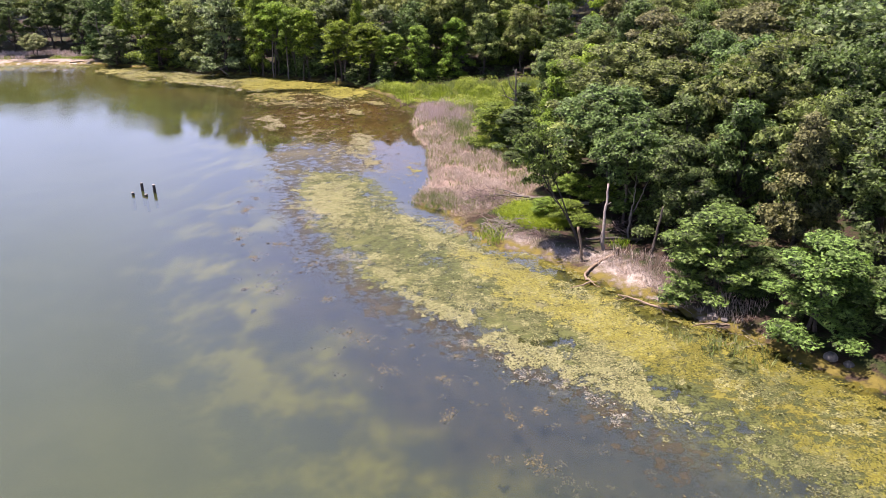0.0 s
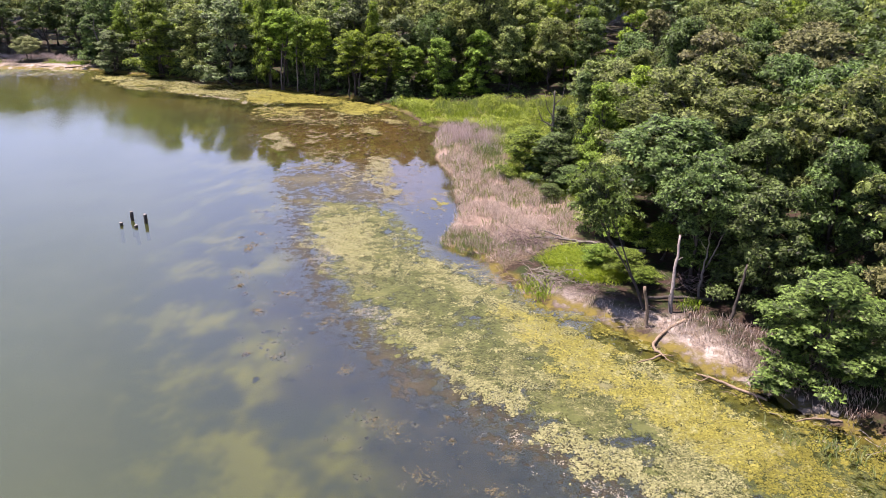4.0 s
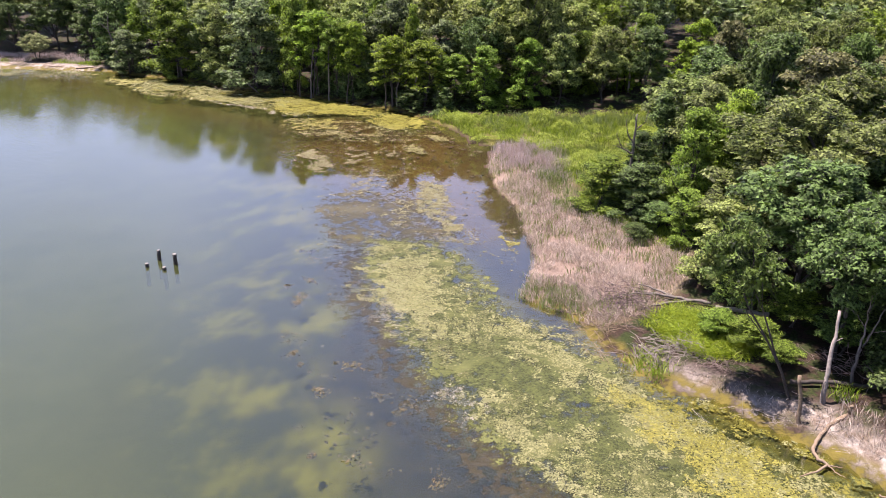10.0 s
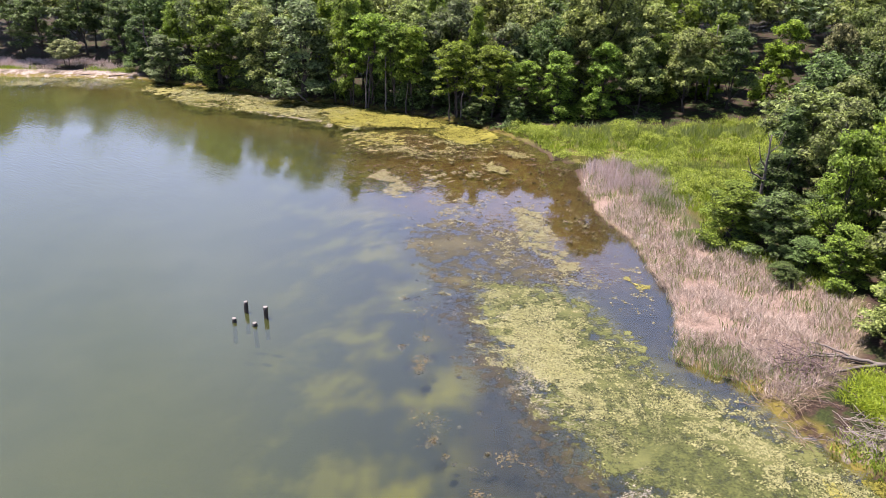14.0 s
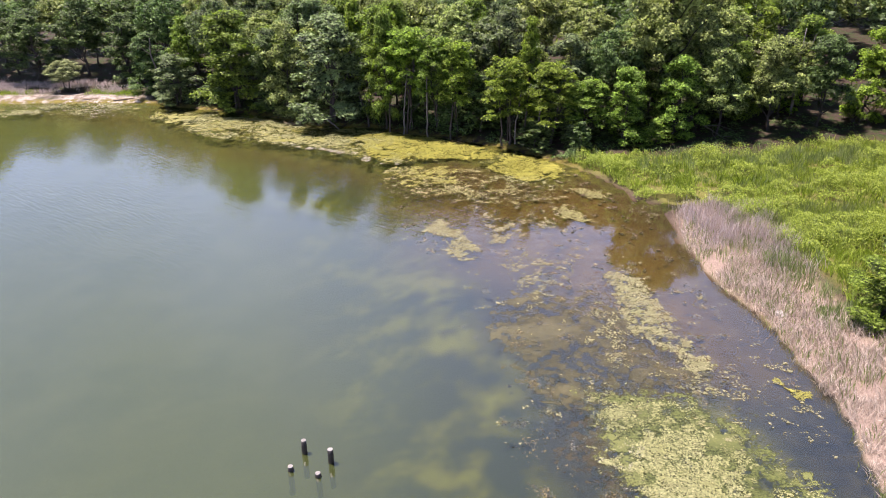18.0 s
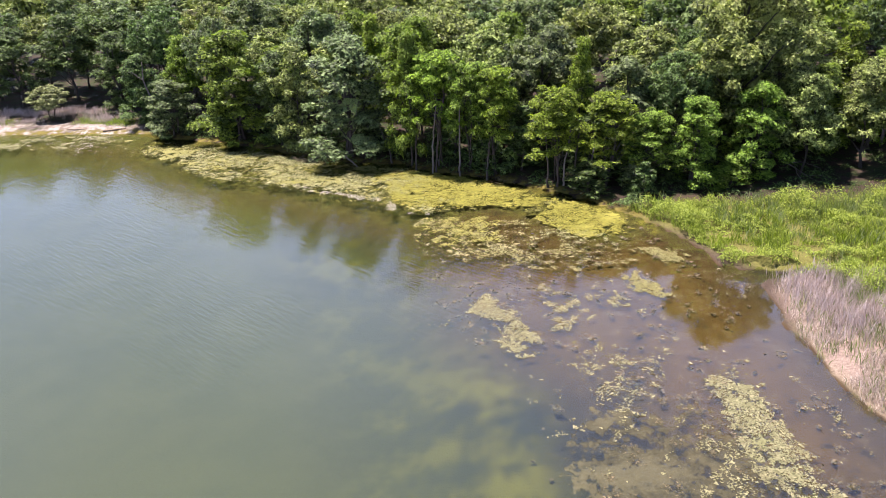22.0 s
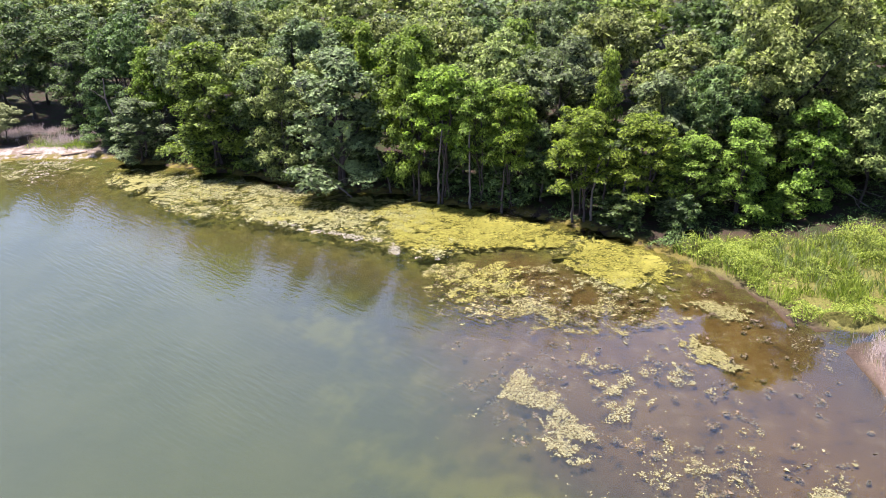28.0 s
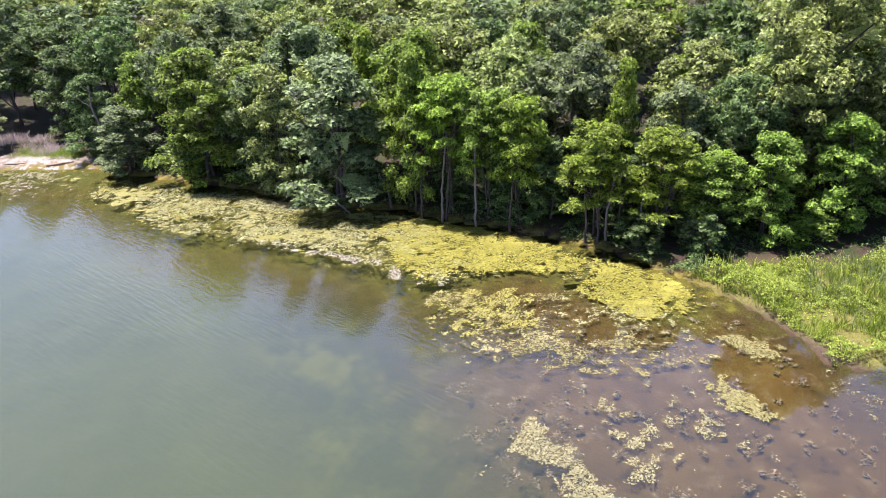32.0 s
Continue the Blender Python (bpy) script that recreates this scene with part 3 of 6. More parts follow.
put_value(me, "shore", D)
put_value(me, "sand", np.maximum(zone(X, Y, SAND, 0.9), 0.8 * zone(X, Y, BEACH, 0.6)) * smooth(fbm(X, Y, 2, 3, 3), 0.2, 0.5))
put_value(me, "marsh", np.maximum(zone(X, Y, MARSH, 1.2), zone(X, Y, REEDS, 0.8)))
put_value(me, "mudflat", zone(X, Y, MUDFLAT, 0.9) * smooth(fbm(X, Y, 1.6, 3, 44), 0.15, 0.4))
put_value(me, "thatch", zone(X, Y, REEDS, 0.8))
put_value(me, "clouds", (1 - 0.12 * smooth(Y, 54, 70)) * (1 - smooth(line_distance(X, Y, HAZE) + 6 * (fbm(X, Y, 6, 3, 71) - 0.5), 3.0, 6.6)))
put_value(me, "edge", (1 - smooth(np.abs(D - 0.05), 0.45, 1.25)) * np.where((X > -6) & (Y > 50), 1 - 0.8 * smooth(Y, 50, 58), 1.0))
put_value(me, "deep", smooth(left_of(X, Y, HAZE) + 3 * (fbm(X, Y, 6, 2, 72) - 0.5), -1.0, 8.0))
put_value(me, "flats", np.maximum(zone(X, Y, CREEK, 4.0), 0.8 * zone(X, Y, BROWN, 5.0)))
put_value(me, "weed", np.maximum(zone(X, Y, BAND, 1.6), np.maximum(zone(X, Y, FAR_PALE, 2.5), zone(X, Y, FAR_YELLOW, 2))))
ground = tagged(new("ground", me), "sandy pond shore rising into leaf-littered woodland", "ground", kind="structure")

S = 1900.0
wx, wy = steps(-S, -80, 30, S, 1.0), steps(-1600, 0, 125, S, 1.0)
WX, WY = np.meshgrid(wx, wy)
I = np.arange(WX.size).reshape(WX.shape)
quads = np.stack([I[:-1, :-1], I[:-1, 1:], I[1:, 1:], I[1:, :-1]], -1).reshape(-1, 4)
me = fast_mesh("water", np.stack([WX.ravel(), WY.ravel(), np.zeros(WX.size)], -1), quads, [WATER])
put_value(me, "murk", (1 - np.exp(0.31 * np.minimum(ground_height(WX.ravel(), WY.ravel()), 0))) * (1 - 0.55 * zone(WX.ravel(), WY.ravel(), BROWN, 5.0)) * (1 - 0.5 * zone(WX.ravel(), WY.ravel(), CLEAR, 2.5)))
water = tagged(new("water", me), "still greenish pond water reflecting sky and trees", "water", kind="structure")


# ---- floating algae ----
# open water within the mats
POOLS = [[(-1.5, 44.9), (-0.2, 44.0), (1.2, 42.3), (0.6, 41.7), (-0.8, 43.2)], [(1.6, 40.6), (2.5, 39.8), (2.7, 38.6), (1.9, 38.9)],
         [(6.3, 35.2), (7.0, 32.9), (6.1, 31.2), (4.9, 32.9)], [(9.4, 29.6), (11.2, 28.6), (11.4, 26.8), (9.8, 27.2)]]
LEAD = [(3.4, 44.6), (6.9, 41.0), (9.8, 38.0), (11.6, 35.2), (12.9, 32.6), (14.4, 29.8)]


def open_water(x, y):
    """1 in the pools and the lead of open water, 0 in the mats."""
    w = 1 - smooth(line_distance(x, y, LEAD) + 0.7 * (fbm(x, y, 1.2, 2, 91) - 0.5), 0.15, 0.8)
    for pool in POOLS:
        w = np.maximum(w, 0.8 * smooth(zone(x, y, pool, 1.1) + 0.9 * (fbm(x, y, 0.8, 3, 93) - 0.5), 0.25, 0.75))
    return w


def scatter(outline, per_metre, seed, soft, cover, grain, crisp):
    """Places in an outline, thinned to broken rafts: cover is the share that they fill."""
    o = np.array(outline, float)
    lo, hi = o.min(0) - 1, o.max(0) + 1
    rng = np.random.default_rng(seed)
    n = int(np.prod(hi - lo) * per_metre)
    x, y = rng.uniform(lo[0], hi[0], n), rng.uniform(lo[1], hi[1], n)
    w = zone(x, y, o, soft) * smooth(-shore(x, y), -0.1, 0.4)
    k = w > 0.02
    x, y, w = x[k], y[k], w[k]
    w = w * (1 - 0.75 * open_water(x, y))
    f = 0.34 * fbm(x, y, grain * 3.5, 3, seed) + 0.30 * fbm(x, y, grain, 4, seed + 9) + 0.36 * fbm(x, y, 0.42, 3, seed + 17)
    edge = 0.30 + 0.40 * cover * w
    k = rng.random(len(x)) < smooth(edge - f, -crisp, crisp)
    return x[k], y[k], rng


def algae_flecks(name, outline, per_metre, size, seed, material, label, cover=0.6, soft=1.0, tilt=0.13, grain=1.1, crisp=0.05, lift=0.012, sides=3, category="algae"):
    """A raft of small irregular flakes of algae."""
    x, y, rng = scatter(outline, per_metre, seed, soft, cover, grain, crisp)
    n = len(x)
    r = size * rng.lognormal(0, 0.42, n)
    a = np.arange(sides)[None] * 2 * math.pi / sides + rng.uniform(0, 6.3, (n, 1))
    rr = r[:, None] * rng.uniform(0.6, 1.3, (n, sides))
    px, py = np.cos(a) * rr, np.sin(a) * rr
    tx, ty = rng.normal(0, tilt, (n, 1)), rng.normal(0, tilt, (n, 1))
    z = np.maximum(lift + rng.uniform(0, 0.02, (n, 1)) + px * tx + py * ty, 0.003)
    v = np.stack([x[:, None] + px, y[:, None] + py, z], -1).reshape(-1, 3)
    return tagged(new(name, fast_mesh(name, v, np.arange(n * sides).reshape(n, sides), [material])), label, category, kind="stuff")


def ribbon(line, half):
    """An outline round a line."""
    p = np.array(line, float)
    d = np.gradient(p, axis=0)
    d /= np.linalg.norm(d, axis=1, keepdims=True)
    side = np.stack([-d[:, 1], d[:, 0]], -1) * half
    return [tuple(q) for q in np.vstack([p + side, (p - side)[::-1]])]


def weed_tufts(name, outline, per_metre, size, seed, material, label, cover=0.3, bits=12, depth=0.16, soft=1.5, grain=1.4, bit=0.045):
    """Ragged weed standing just under the surface."""
    x, y, rng = scatter(outline, per_metre, seed, soft, cover, grain, 0.02)
    n = len(x)
    r = size * rng.lognormal(-0.1, 0.65, (n, 1, 1))
    arms = rng.normal(0, 1, (n, 5, 3))[np.arange(n)[:, None], rng.integers(5, size=(n, bits))]
    c = np.stack([x, y, np.full(n, -depth)], -1)[:, None] + (arms * 0.8 * rng.random((n, bits, 1)) + rng.normal(0, 0.32, (n, bits, 3))) * r * np.array([1, 1, 0.3])
    tri = c[:, :, None] + rng.normal(0, bit, (n, bits, 3, 3)) * np.array([1, 1, 0.6])
    v = tri.reshape(-1, 3)
    v[:, 2] = np.clip(v[:, 2], -0.9, 0.02)
    return tagged(new(name, fast_mesh(name, v, np.arange(len(v)).reshape(-1, 3), [material])), label, "water weed", kind="stuff")


def algae_film(name, outline, cover, material, label, soft=1.5, cell=0.5, lift=0.004):
    o = np.array(outline, float)
    lo, hi = o.min(0) - 1, o.max(0) + 1
    xs, ys = np.arange(lo[0], hi[0] + cell, cell), np.arange(lo[1], hi[1] + cell, cell)
    gx2, gy2 = np.meshgrid(xs, ys)
    x, y = gx2.ravel(), gy2.ravel()
    w = zone(x, y, o, soft) * smooth(-shore(x, y), -0.3, 0.1) * (1 - 0.3 * open_water(x, y))
    idx = np.arange(x.size).reshape(gx2.shape)
    q = np.stack([idx[:-1, :-1], idx[:-1, 1:], idx[1:, 1:], idx[1:, :-1]], -1).reshape(-1, 4)
    q = q[w[q].max(1) > 0.03]
    used, q = np.unique(q, return_inverse=True)
    film = fast_mesh(name, np.stack([x[used], y[used], np.full(len(used), lift)], -1), q.reshape(-1, 4), [material])
    put_value(film, "cover", w[used] * cover - 0.6 * (1 - smooth(w[used], 0.0, 0.35)))
    return tagged(new(name, film), label, "algae", kind="stuff")


SPARSE = [(-15, 60), (-11, 54), (-4, 56), (-1.2, 60), (-1.2, 68), (-3, 75), (-9, 78), (-17, 76)]
WEEDS = [(-14.6, 46), (-10.6, 37), (-4.8, 30), (2, 23), (10, 14), (14, 18), (6, 30), (-3, 40), (-9, 50), (-12, 60), (-4, 62), (-4, 70), (-10, 74), (-16, 76), (-17, 70), (-15.5, 60)]
SILTED = [(-15.7, 72.4), (-9.5, 73.8), (-6.2, 68.3), (-5.0, 64.3), (-7.0, 60.5), (-14.3, 61.0), (-16.1, 68.4)]
LILIES = [(-2.6, 63.6), (-1.8, 62.9), (-1.1, 62.1), (-1.8, 61.5), (-2.6, 62.1)]
HUMP = [(-10.2, 85.8), (-9.2, 86.2), (-8.4, 84.8), (-7.8, 83.4), (-8.6, 83.2), (-9.6, 84.2)]
HUMP_FAR = [(-7.4, 90.6), (-6.4, 88.9), (-5.9, 88.2), (-6.8, 88.2), (-8.2, 89.6)]
CORES = [[(-11.2, 61.5), (-9.6, 62.3), (-7.8, 59.4), (-6.7, 55.4), (-5.2, 52.4), (-5.7, 48.7), (-7.0, 48.4), (-8.9, 50.6), (-10.8, 55.4)],
         [(-5.8, 44.6), (-4.1, 45.3), (-2.6, 41.8), (-0.5, 38.8), (2.2, 35.4), (5.6, 31.6), (9.6, 28.4), (11.2, 25.4), (9.6, 25.4), (7.4, 28.0), (4.2, 30.2), (0.8, 34.0), (-2.0, 37.6), (-4.9, 40.6)],
         [(-3.9, 51.7), (-1.3, 52.1), (0.6, 48.1), (-0.3, 46.2), (-2.6, 48.4)]]
LOBE = [(0.6, 45.4), (2.2, 45.6), (4.2, 42.9), (6.7, 40.0), (9.5, 37.2), (11.3, 34.3), (12.2, 31.5), (12.3, 28.5), (10.6, 29.6), (8.4, 32.3), (6.1, 34.6), (3.4, 36.2), (3.2, 39.0), (1.4, 42.0)]
EDGE = [(-11.6, 59.0), (-10.8, 54.6), (-9.0, 50.2), (-6.3, 45.2), (-5.0, 41.6), (-2.6, 37.0), (0.2, 33.4), (2.8, 30.8), (5.7, 28.4), (8.6, 26.2)]
FRINGE_LINE = [(2.9, 45.8), (4.5, 44.3), (6.3, 42.5), (8.3, 40.5), (10.2, 37.9), (12.8, 34.8), (16.2, 31.2), (19.2, 27.4)]
FOAM_LINE = [(-34.5, 104.2), (-32.8, 103.4), (-31.3, 101.8), (-29.0, 101.2), (-27.5, 100.2), (-25.4, 99.8), (-24.9, 97.9), (-23.6, 96.9), (-22.0, 96.5)]
SHEET = [(-25.2, 98.8), (-22.8, 96.9), (-21.3, 98.2), (-17.9, 97.9), (-14.5, 96.9), (-12.4, 99.4), (-17.4, 103.6), (-23.5, 107.0), (-26.5, 105.0)]
SHEET_NEAR = [(-14.6, 95.4), (-12.7, 92.7), (-11.5, 91.4), (-9.2, 91.8), (-7.7, 93.0), (-8.4, 96.6), (-12.0, 99.2), (-13.5, 97.4)]
RAFT_FAR = [(-23.4, 93.6), (-21.9, 96.2), (-18.1, 95.9), (-16.6, 91.9), (-18.6, 90.6), (-21.6, 90.2)]
algae_film("algae_film", YELLOW_NEAR, 0.46, FILM_YELLOW, "torn yellow-olive algae film along the sandy bank", 1.2, lift=0.006)
algae_film("algae_film", BAND, 0.80, FILM_GREEN, "dull green algae film in a long band", 3.2)
algae_film("algae_film", LOBE, 0.50, FILM_PALE, "pale olive algae film in a long lobe", 1.4, lift=0.008)
algae_film("weed_film", MARGIN, 0.74, FILM_RUST, "dull brown weed along the lake side of the algae band", 3.0, lift=0.002)
algae_film("algae_film", FAR_PALE, 0.55, FILM_BELT, "mottled olive and cream algae film under the trees", 1.8)
algae_film("algae_film", FAR_LEFT, 0.30, FILM_BELT, "torn olive algae film off the far beach", 1.8)
algae_film("algae_film", FAR_YELLOW, 0.42, FILM_BELT, "olive algae film round the bright sheet", 1.4, lift=0.005)
algae_film("algae_film", SHEET, 0.58, FILM_LEMON, "bright lemon algae film against the wooded bank", 1.0, lift=0.007)
algae_film("algae_film", SHEET_NEAR, 0.60, FILM_LEMON, "bright lemon algae film beside the marsh", 0.8, lift=0.007)
algae_film("algae_film", RAFTS, 0.34, FILM_RAFT, "broken mustard algae film at the creek mouth", 1.8, lift=0.009)
algae_film("algae_film", STRIP, 0.46, FILM_PALE, "pale algae film in a strip off the reeds", 1.2, lift=0.006)
algae_film("weed_film", SILTED, 0.60, FILM_SILT, "dull olive silted weed just under the surface off the reeds", 1.6, lift=0.003)
algae_film("algae_film", CLUSTERS, 0.30, FILM_RAFT, "scraps of mustard algae film over the flats", 1.5, lift=0.006)
algae_flecks("algae_mat", YELLOW_NEAR, 420, 0.040, 101, ALGAE_YELLOW, "dense yellow-green algae mat floating along the sandy bank", 0.54, grain=1.9)
algae_flecks("algae_mat", LOBE, 560, 0.038, 121, ALGAE_STRAW, "straw-yellow algae lobe floating off the sandy bank", 0.56, soft=1.3, crisp=0.07)
algae_flecks("algae_mat", ribbon(FRINGE_LINE, 0.7), 420, 0.038, 122, ALGAE_YELLOW, "yellow algae washed up along the waterline", 0.62, soft=0.6, grain=0.8)
algae_flecks("algae_mat", BAND, 330, 0.036, 131, ALGAE_PALE, "pale sun-bleached algae mat floating in broken rafts", 0.40, soft=2.2, crisp=0.07)
algae_flecks("algae_mat", BAND, 200, 0.036, 137, ALGAE_GREEN, "dull green algae mat between the pale rafts", 0.44, soft=2.2, crisp=0.07)
for k, core in enumerate(CORES):
    algae_flecks("algae_mat", core, 480, 0.036, 141 + k, ALGAE_PALE, "thick cream-green algae raft in the floating band", 0.64, soft=2.0, grain=1.5, crisp=0.05)
algae_flecks("algae_scum", ribbon(EDGE, 0.9), 300, 0.026, 145, SCUM, "greyish dried scum on the lake side of the algae band", 0.30, soft=0.8, grain=0.7, crisp=0.06)
algae_flecks("algae_mat", STRIP, 480, 0.036, 151, ALGAE_SILT, "pale algae strip floating off the reed bed", 0.66, soft=0.7, crisp=0.06)
algae_flecks("algae_mat", ISLET, 560, 0.034, 171, ALGAE_SILT, "small pale algae raft on open water", 0.70)
algae_flecks("algae_mat", TRAIL, 440, 0.034, 172, ALGAE_SILT, "broken trail of pale algae off the creek mouth", 0.42, grain=0.8)
algae_flecks("algae_mat", CLUSTERS, 380, 0.034, 173, ALGAE_SILT, "loose pale algae clusters over the flats", 0.26, grain=0.8)
algae_flecks("algae_mat", FAR_PALE, 170, 0.046, 191, ALGAE_PALE, "pale yellow algae belt under the overhanging trees", 0.44, crisp=0.06)
algae_flecks("algae_mat", FAR_PALE, 120, 0.05, 201, ALGAE_LEMON, "yellow-green algae belt under the overhanging trees", 0.24, crisp=0.06)
algae_flecks("algae_mat", FAR_LEFT, 190, 0.046, 205, ALGAE_PALE, "pale algae streaks off the far beach", 0.32, grain=1.8)
algae_flecks("algae_scum", FAR_LEFT, 120, 0.046, 207, SCUM, "whitish dried scum off the far beach", 0.16, grain=1.6)
algae_flecks("algae_mat", SHEET, 300, 0.046, 211, ALGAE_LEMON, "bright yellow algae sheet against the wooded bank", 0.56, grain=0.9, crisp=0.07)
algae_flecks("algae_mat", SHEET_NEAR, 320, 0.044, 212, ALGAE_LEMON, "bright yellow algae sheet beside the marsh", 0.58, grain=0.9, crisp=0.07)
algae_flecks("algae_mat", RAFT_FAR, 340, 0.038, 221, ALGAE_STRAW, "straw-yellow algae rafts off the bright sheet", 0.46, grain=0.8)
algae_flecks("algae_mat", RAFTS, 300, 0.036, 231, ALGAE_MUSTARD, "scattered yellowish algae rafts at the creek mouth", 0.36, grain=0.8)
algae_flecks("algae_mat", RAFTS, 260, 0.036, 241, ALGAE_PALE, "scattered pale algae rafts at the creek mouth", 0.22, grain=0.8)
algae_flecks("algae_scum", ribbon(FOAM_LINE, 0.32), 420, 0.034, 245, SCUM, "pale foam line along the edge of the algae belt", 0.50, soft=0.4, grain=0.6)
algae_flecks("algae_mat", HUMP, 640, 0.036, 251, ALGAE_MUSTARD, "domed yellow algae raft on the brown flats", 0.9)
algae_flecks("algae_mat", HUMP_FAR, 600, 0.036, 252, ALGAE_MUSTARD, "yellow algae raft on the brown flats", 0.7)
algae_flecks("algae_mat", LILIES, 520, 0.036, 253, ALGAE_STRAW, "flat yellow algae plates beside the reeds", 0.72, grain=0.7, soft=0.5, crisp=0.03)
algae_flecks("algae_flecks", CREEK, 110, 0.036, 341, ALGAE_SILT, "stray pale algae flecks over the brown flats", 0.15, 2.5, grain=1.0)
algae_flecks("algae_flecks", SPARSE, 190, 0.038, 351, ALGAE_SILT, "stray pale algae scraps off the reed bed", 0.20, 1.5, grain=0.9)
weed_tufts("water_weed", WEEDS, 0.24, 0.28, 361, WEED_BROWN, "ragged brown lumps of weed just under the surface", 0.70, depth=0.05, bits=130, grain=2.2, bit=0.06)
weed_tufts("water_weed", WEEDS, 1.0, 0.13, 362, WEED_BROWN, "small brown tufts of weed under the surface", 0.40, depth=0.7, bits=36, bit=0.05)
weed_tufts("water_weed", CREEK, 1.2, 0.2, 371, WEED_PALE, "silted brown weed tufts over the shallow flats", 0.50, depth=0.03, bits=50, bit=0.055)
weed_tufts("water_weed", RAFTS, 1.6, 0.18, 372, WEED_BROWN, "brown weed tufts between the algae rafts", 0.56, depth=0.03, bits=50, bit=0.055)


# ---- trees ----
def crown_mesh(name, seed, form, n, leaf, base=0.35):
    """A crown for a tree 10 high and 4 in radius: leaves set on clumps, round or in flat layers."""
    rng = np.random.default_rng(seed)
    H, R = 10.0, 4.0
    lo = H * base
    if form == "layer":
        k = 120
        h = lo + (H - lo) * rng.random(k) ** 0.75
        span = R * (1 - 0.55 * ((h - lo) / (H - lo)) ** 1.6)
        rad = span * np.sqrt(rng.random(k)) * 0.92
        a = rng.random(k) * 2 * math.pi
        c = np.stack([rad * np.cos(a), rad * np.sin(a), h - 0.25], -1)
        cr, flat = R * rng.uniform(0.07, 0.23, k), 0.2
    elif form == "spire":
        k = 64
        h = lo + (H - lo) * rng.random(k)
        span = R * 0.95 * (1 - ((h - lo) / (H - lo)) ** 1.3) + 0.25
        a = rng.random(k) * 2 * math.pi
        rad = span * rng.uniform(0.35, 0.9, k)
        c = np.stack([rad * np.cos(a), rad * np.sin(a), h - 0.3], -1)
        cr, flat = R * rng.uniform(0.13, 0.25, k), 0.55
    elif form == "loose":
        k = 92
        h = lo + (H - lo) * rng.random(k) ** 1.1
        span = R * (1 - ((h - lo * 0.5) / (H - lo * 0.5)) ** 2.4) ** 0.6 * rng.uniform(0.8, 1.1, k)
        a = rng.random(k) * 2 * math.pi
        rad = span * rng.uniform(0.35, 0.95, k)
        cr, flat = R * rng.uniform(0.09, 0.25, k), 0.62
        c = np.stack([rad * np.cos(a), rad * np.sin(a), np.minimum(h, H - cr * flat)], -1)
    else:
        k = 120
        d = rng.normal(0, 1, (k, 3))
        d /= np.linalg.norm(d, axis=1, keepdims=True)
        d[:, 2] = np.where(d[:, 2] < -0.85, -d[:, 2], d[:, 2])
        r = rng.uniform(0.5, 0.94, k)[:, None] ** 0.8
        lump = 1 + 0.26 * (rng.random((k, 1)) - 0.5)
        c = d * r * lump * np.array([R * 0.95, R * 0.95, (H - lo) / 2]) + np.array([0, 0, (H + lo) / 2])
        cr, flat = R * rng.uniform(0.08, 0.2, k), 0.7
        c[:, 2] = np.minimum(c[:, 2], H - cr * flat)
    pick = rng.choice(k, n, p=cr ** 2 / (cr ** 2).sum())
    d = rng.normal(0, 1, (n, 3))
    d[:, 2] = np.abs(d[:, 2]) * np.where(rng.random(n) < 0.84, 1, -0.6)
    d /= np.linalg.norm(d, axis=1, keepdims=True)
    s = cr[pick][:, None]
    pos = c[pick] + d * s * (0.42 + 0.78 * rng.random((n, 1))) * np.array([1, 1, flat])
    if form == "layer":
        out = np.hypot(*(pos - c[pick])[:, :2].T) / s[:, 0]
        pos[:, 2] -= 0.28 * out ** 2 * s[:, 0]
    nrm = d * np.array([0.7, 0.7, 0.7 / flat ** 0.5]) + rng.normal(0, 0.52, (n, 3)) + np.array([0, 0, 0.75])
    nrm /= np.linalg.norm(nrm, axis=1, keepdims=True)
    t = np.cross(nrm, rng.normal(0, 1, (n, 3)))
    t /= np.linalg.norm(t, axis=1, keepdims=True) + 1e-9
    b = np.cross(nrm, t)
    size = leaf * rng.uniform(0.65, 1.35, (n, 1))
    sag = nrm * size * 0.12
    v = np.stack([pos - t * size * 0.5 + b * size * 0.46, pos + t * size * 0.75 - sag, pos - t * size * 0.55 - b * size * 0.46], 1).reshape(-1, 3)
    # oversized leaves added deep inside the clumps and round the stem, blocking light
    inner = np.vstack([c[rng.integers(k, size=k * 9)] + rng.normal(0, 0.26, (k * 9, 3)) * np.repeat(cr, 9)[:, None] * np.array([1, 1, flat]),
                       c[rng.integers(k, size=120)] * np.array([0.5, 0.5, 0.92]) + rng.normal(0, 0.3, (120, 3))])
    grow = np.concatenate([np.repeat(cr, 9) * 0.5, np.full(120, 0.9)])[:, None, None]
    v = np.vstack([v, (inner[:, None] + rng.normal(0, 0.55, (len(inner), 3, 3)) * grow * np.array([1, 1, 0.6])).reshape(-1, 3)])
    n += len(inner)
    return fast_mesh(name, v, np.arange(3 * n).reshape(n, 3)), c, cr


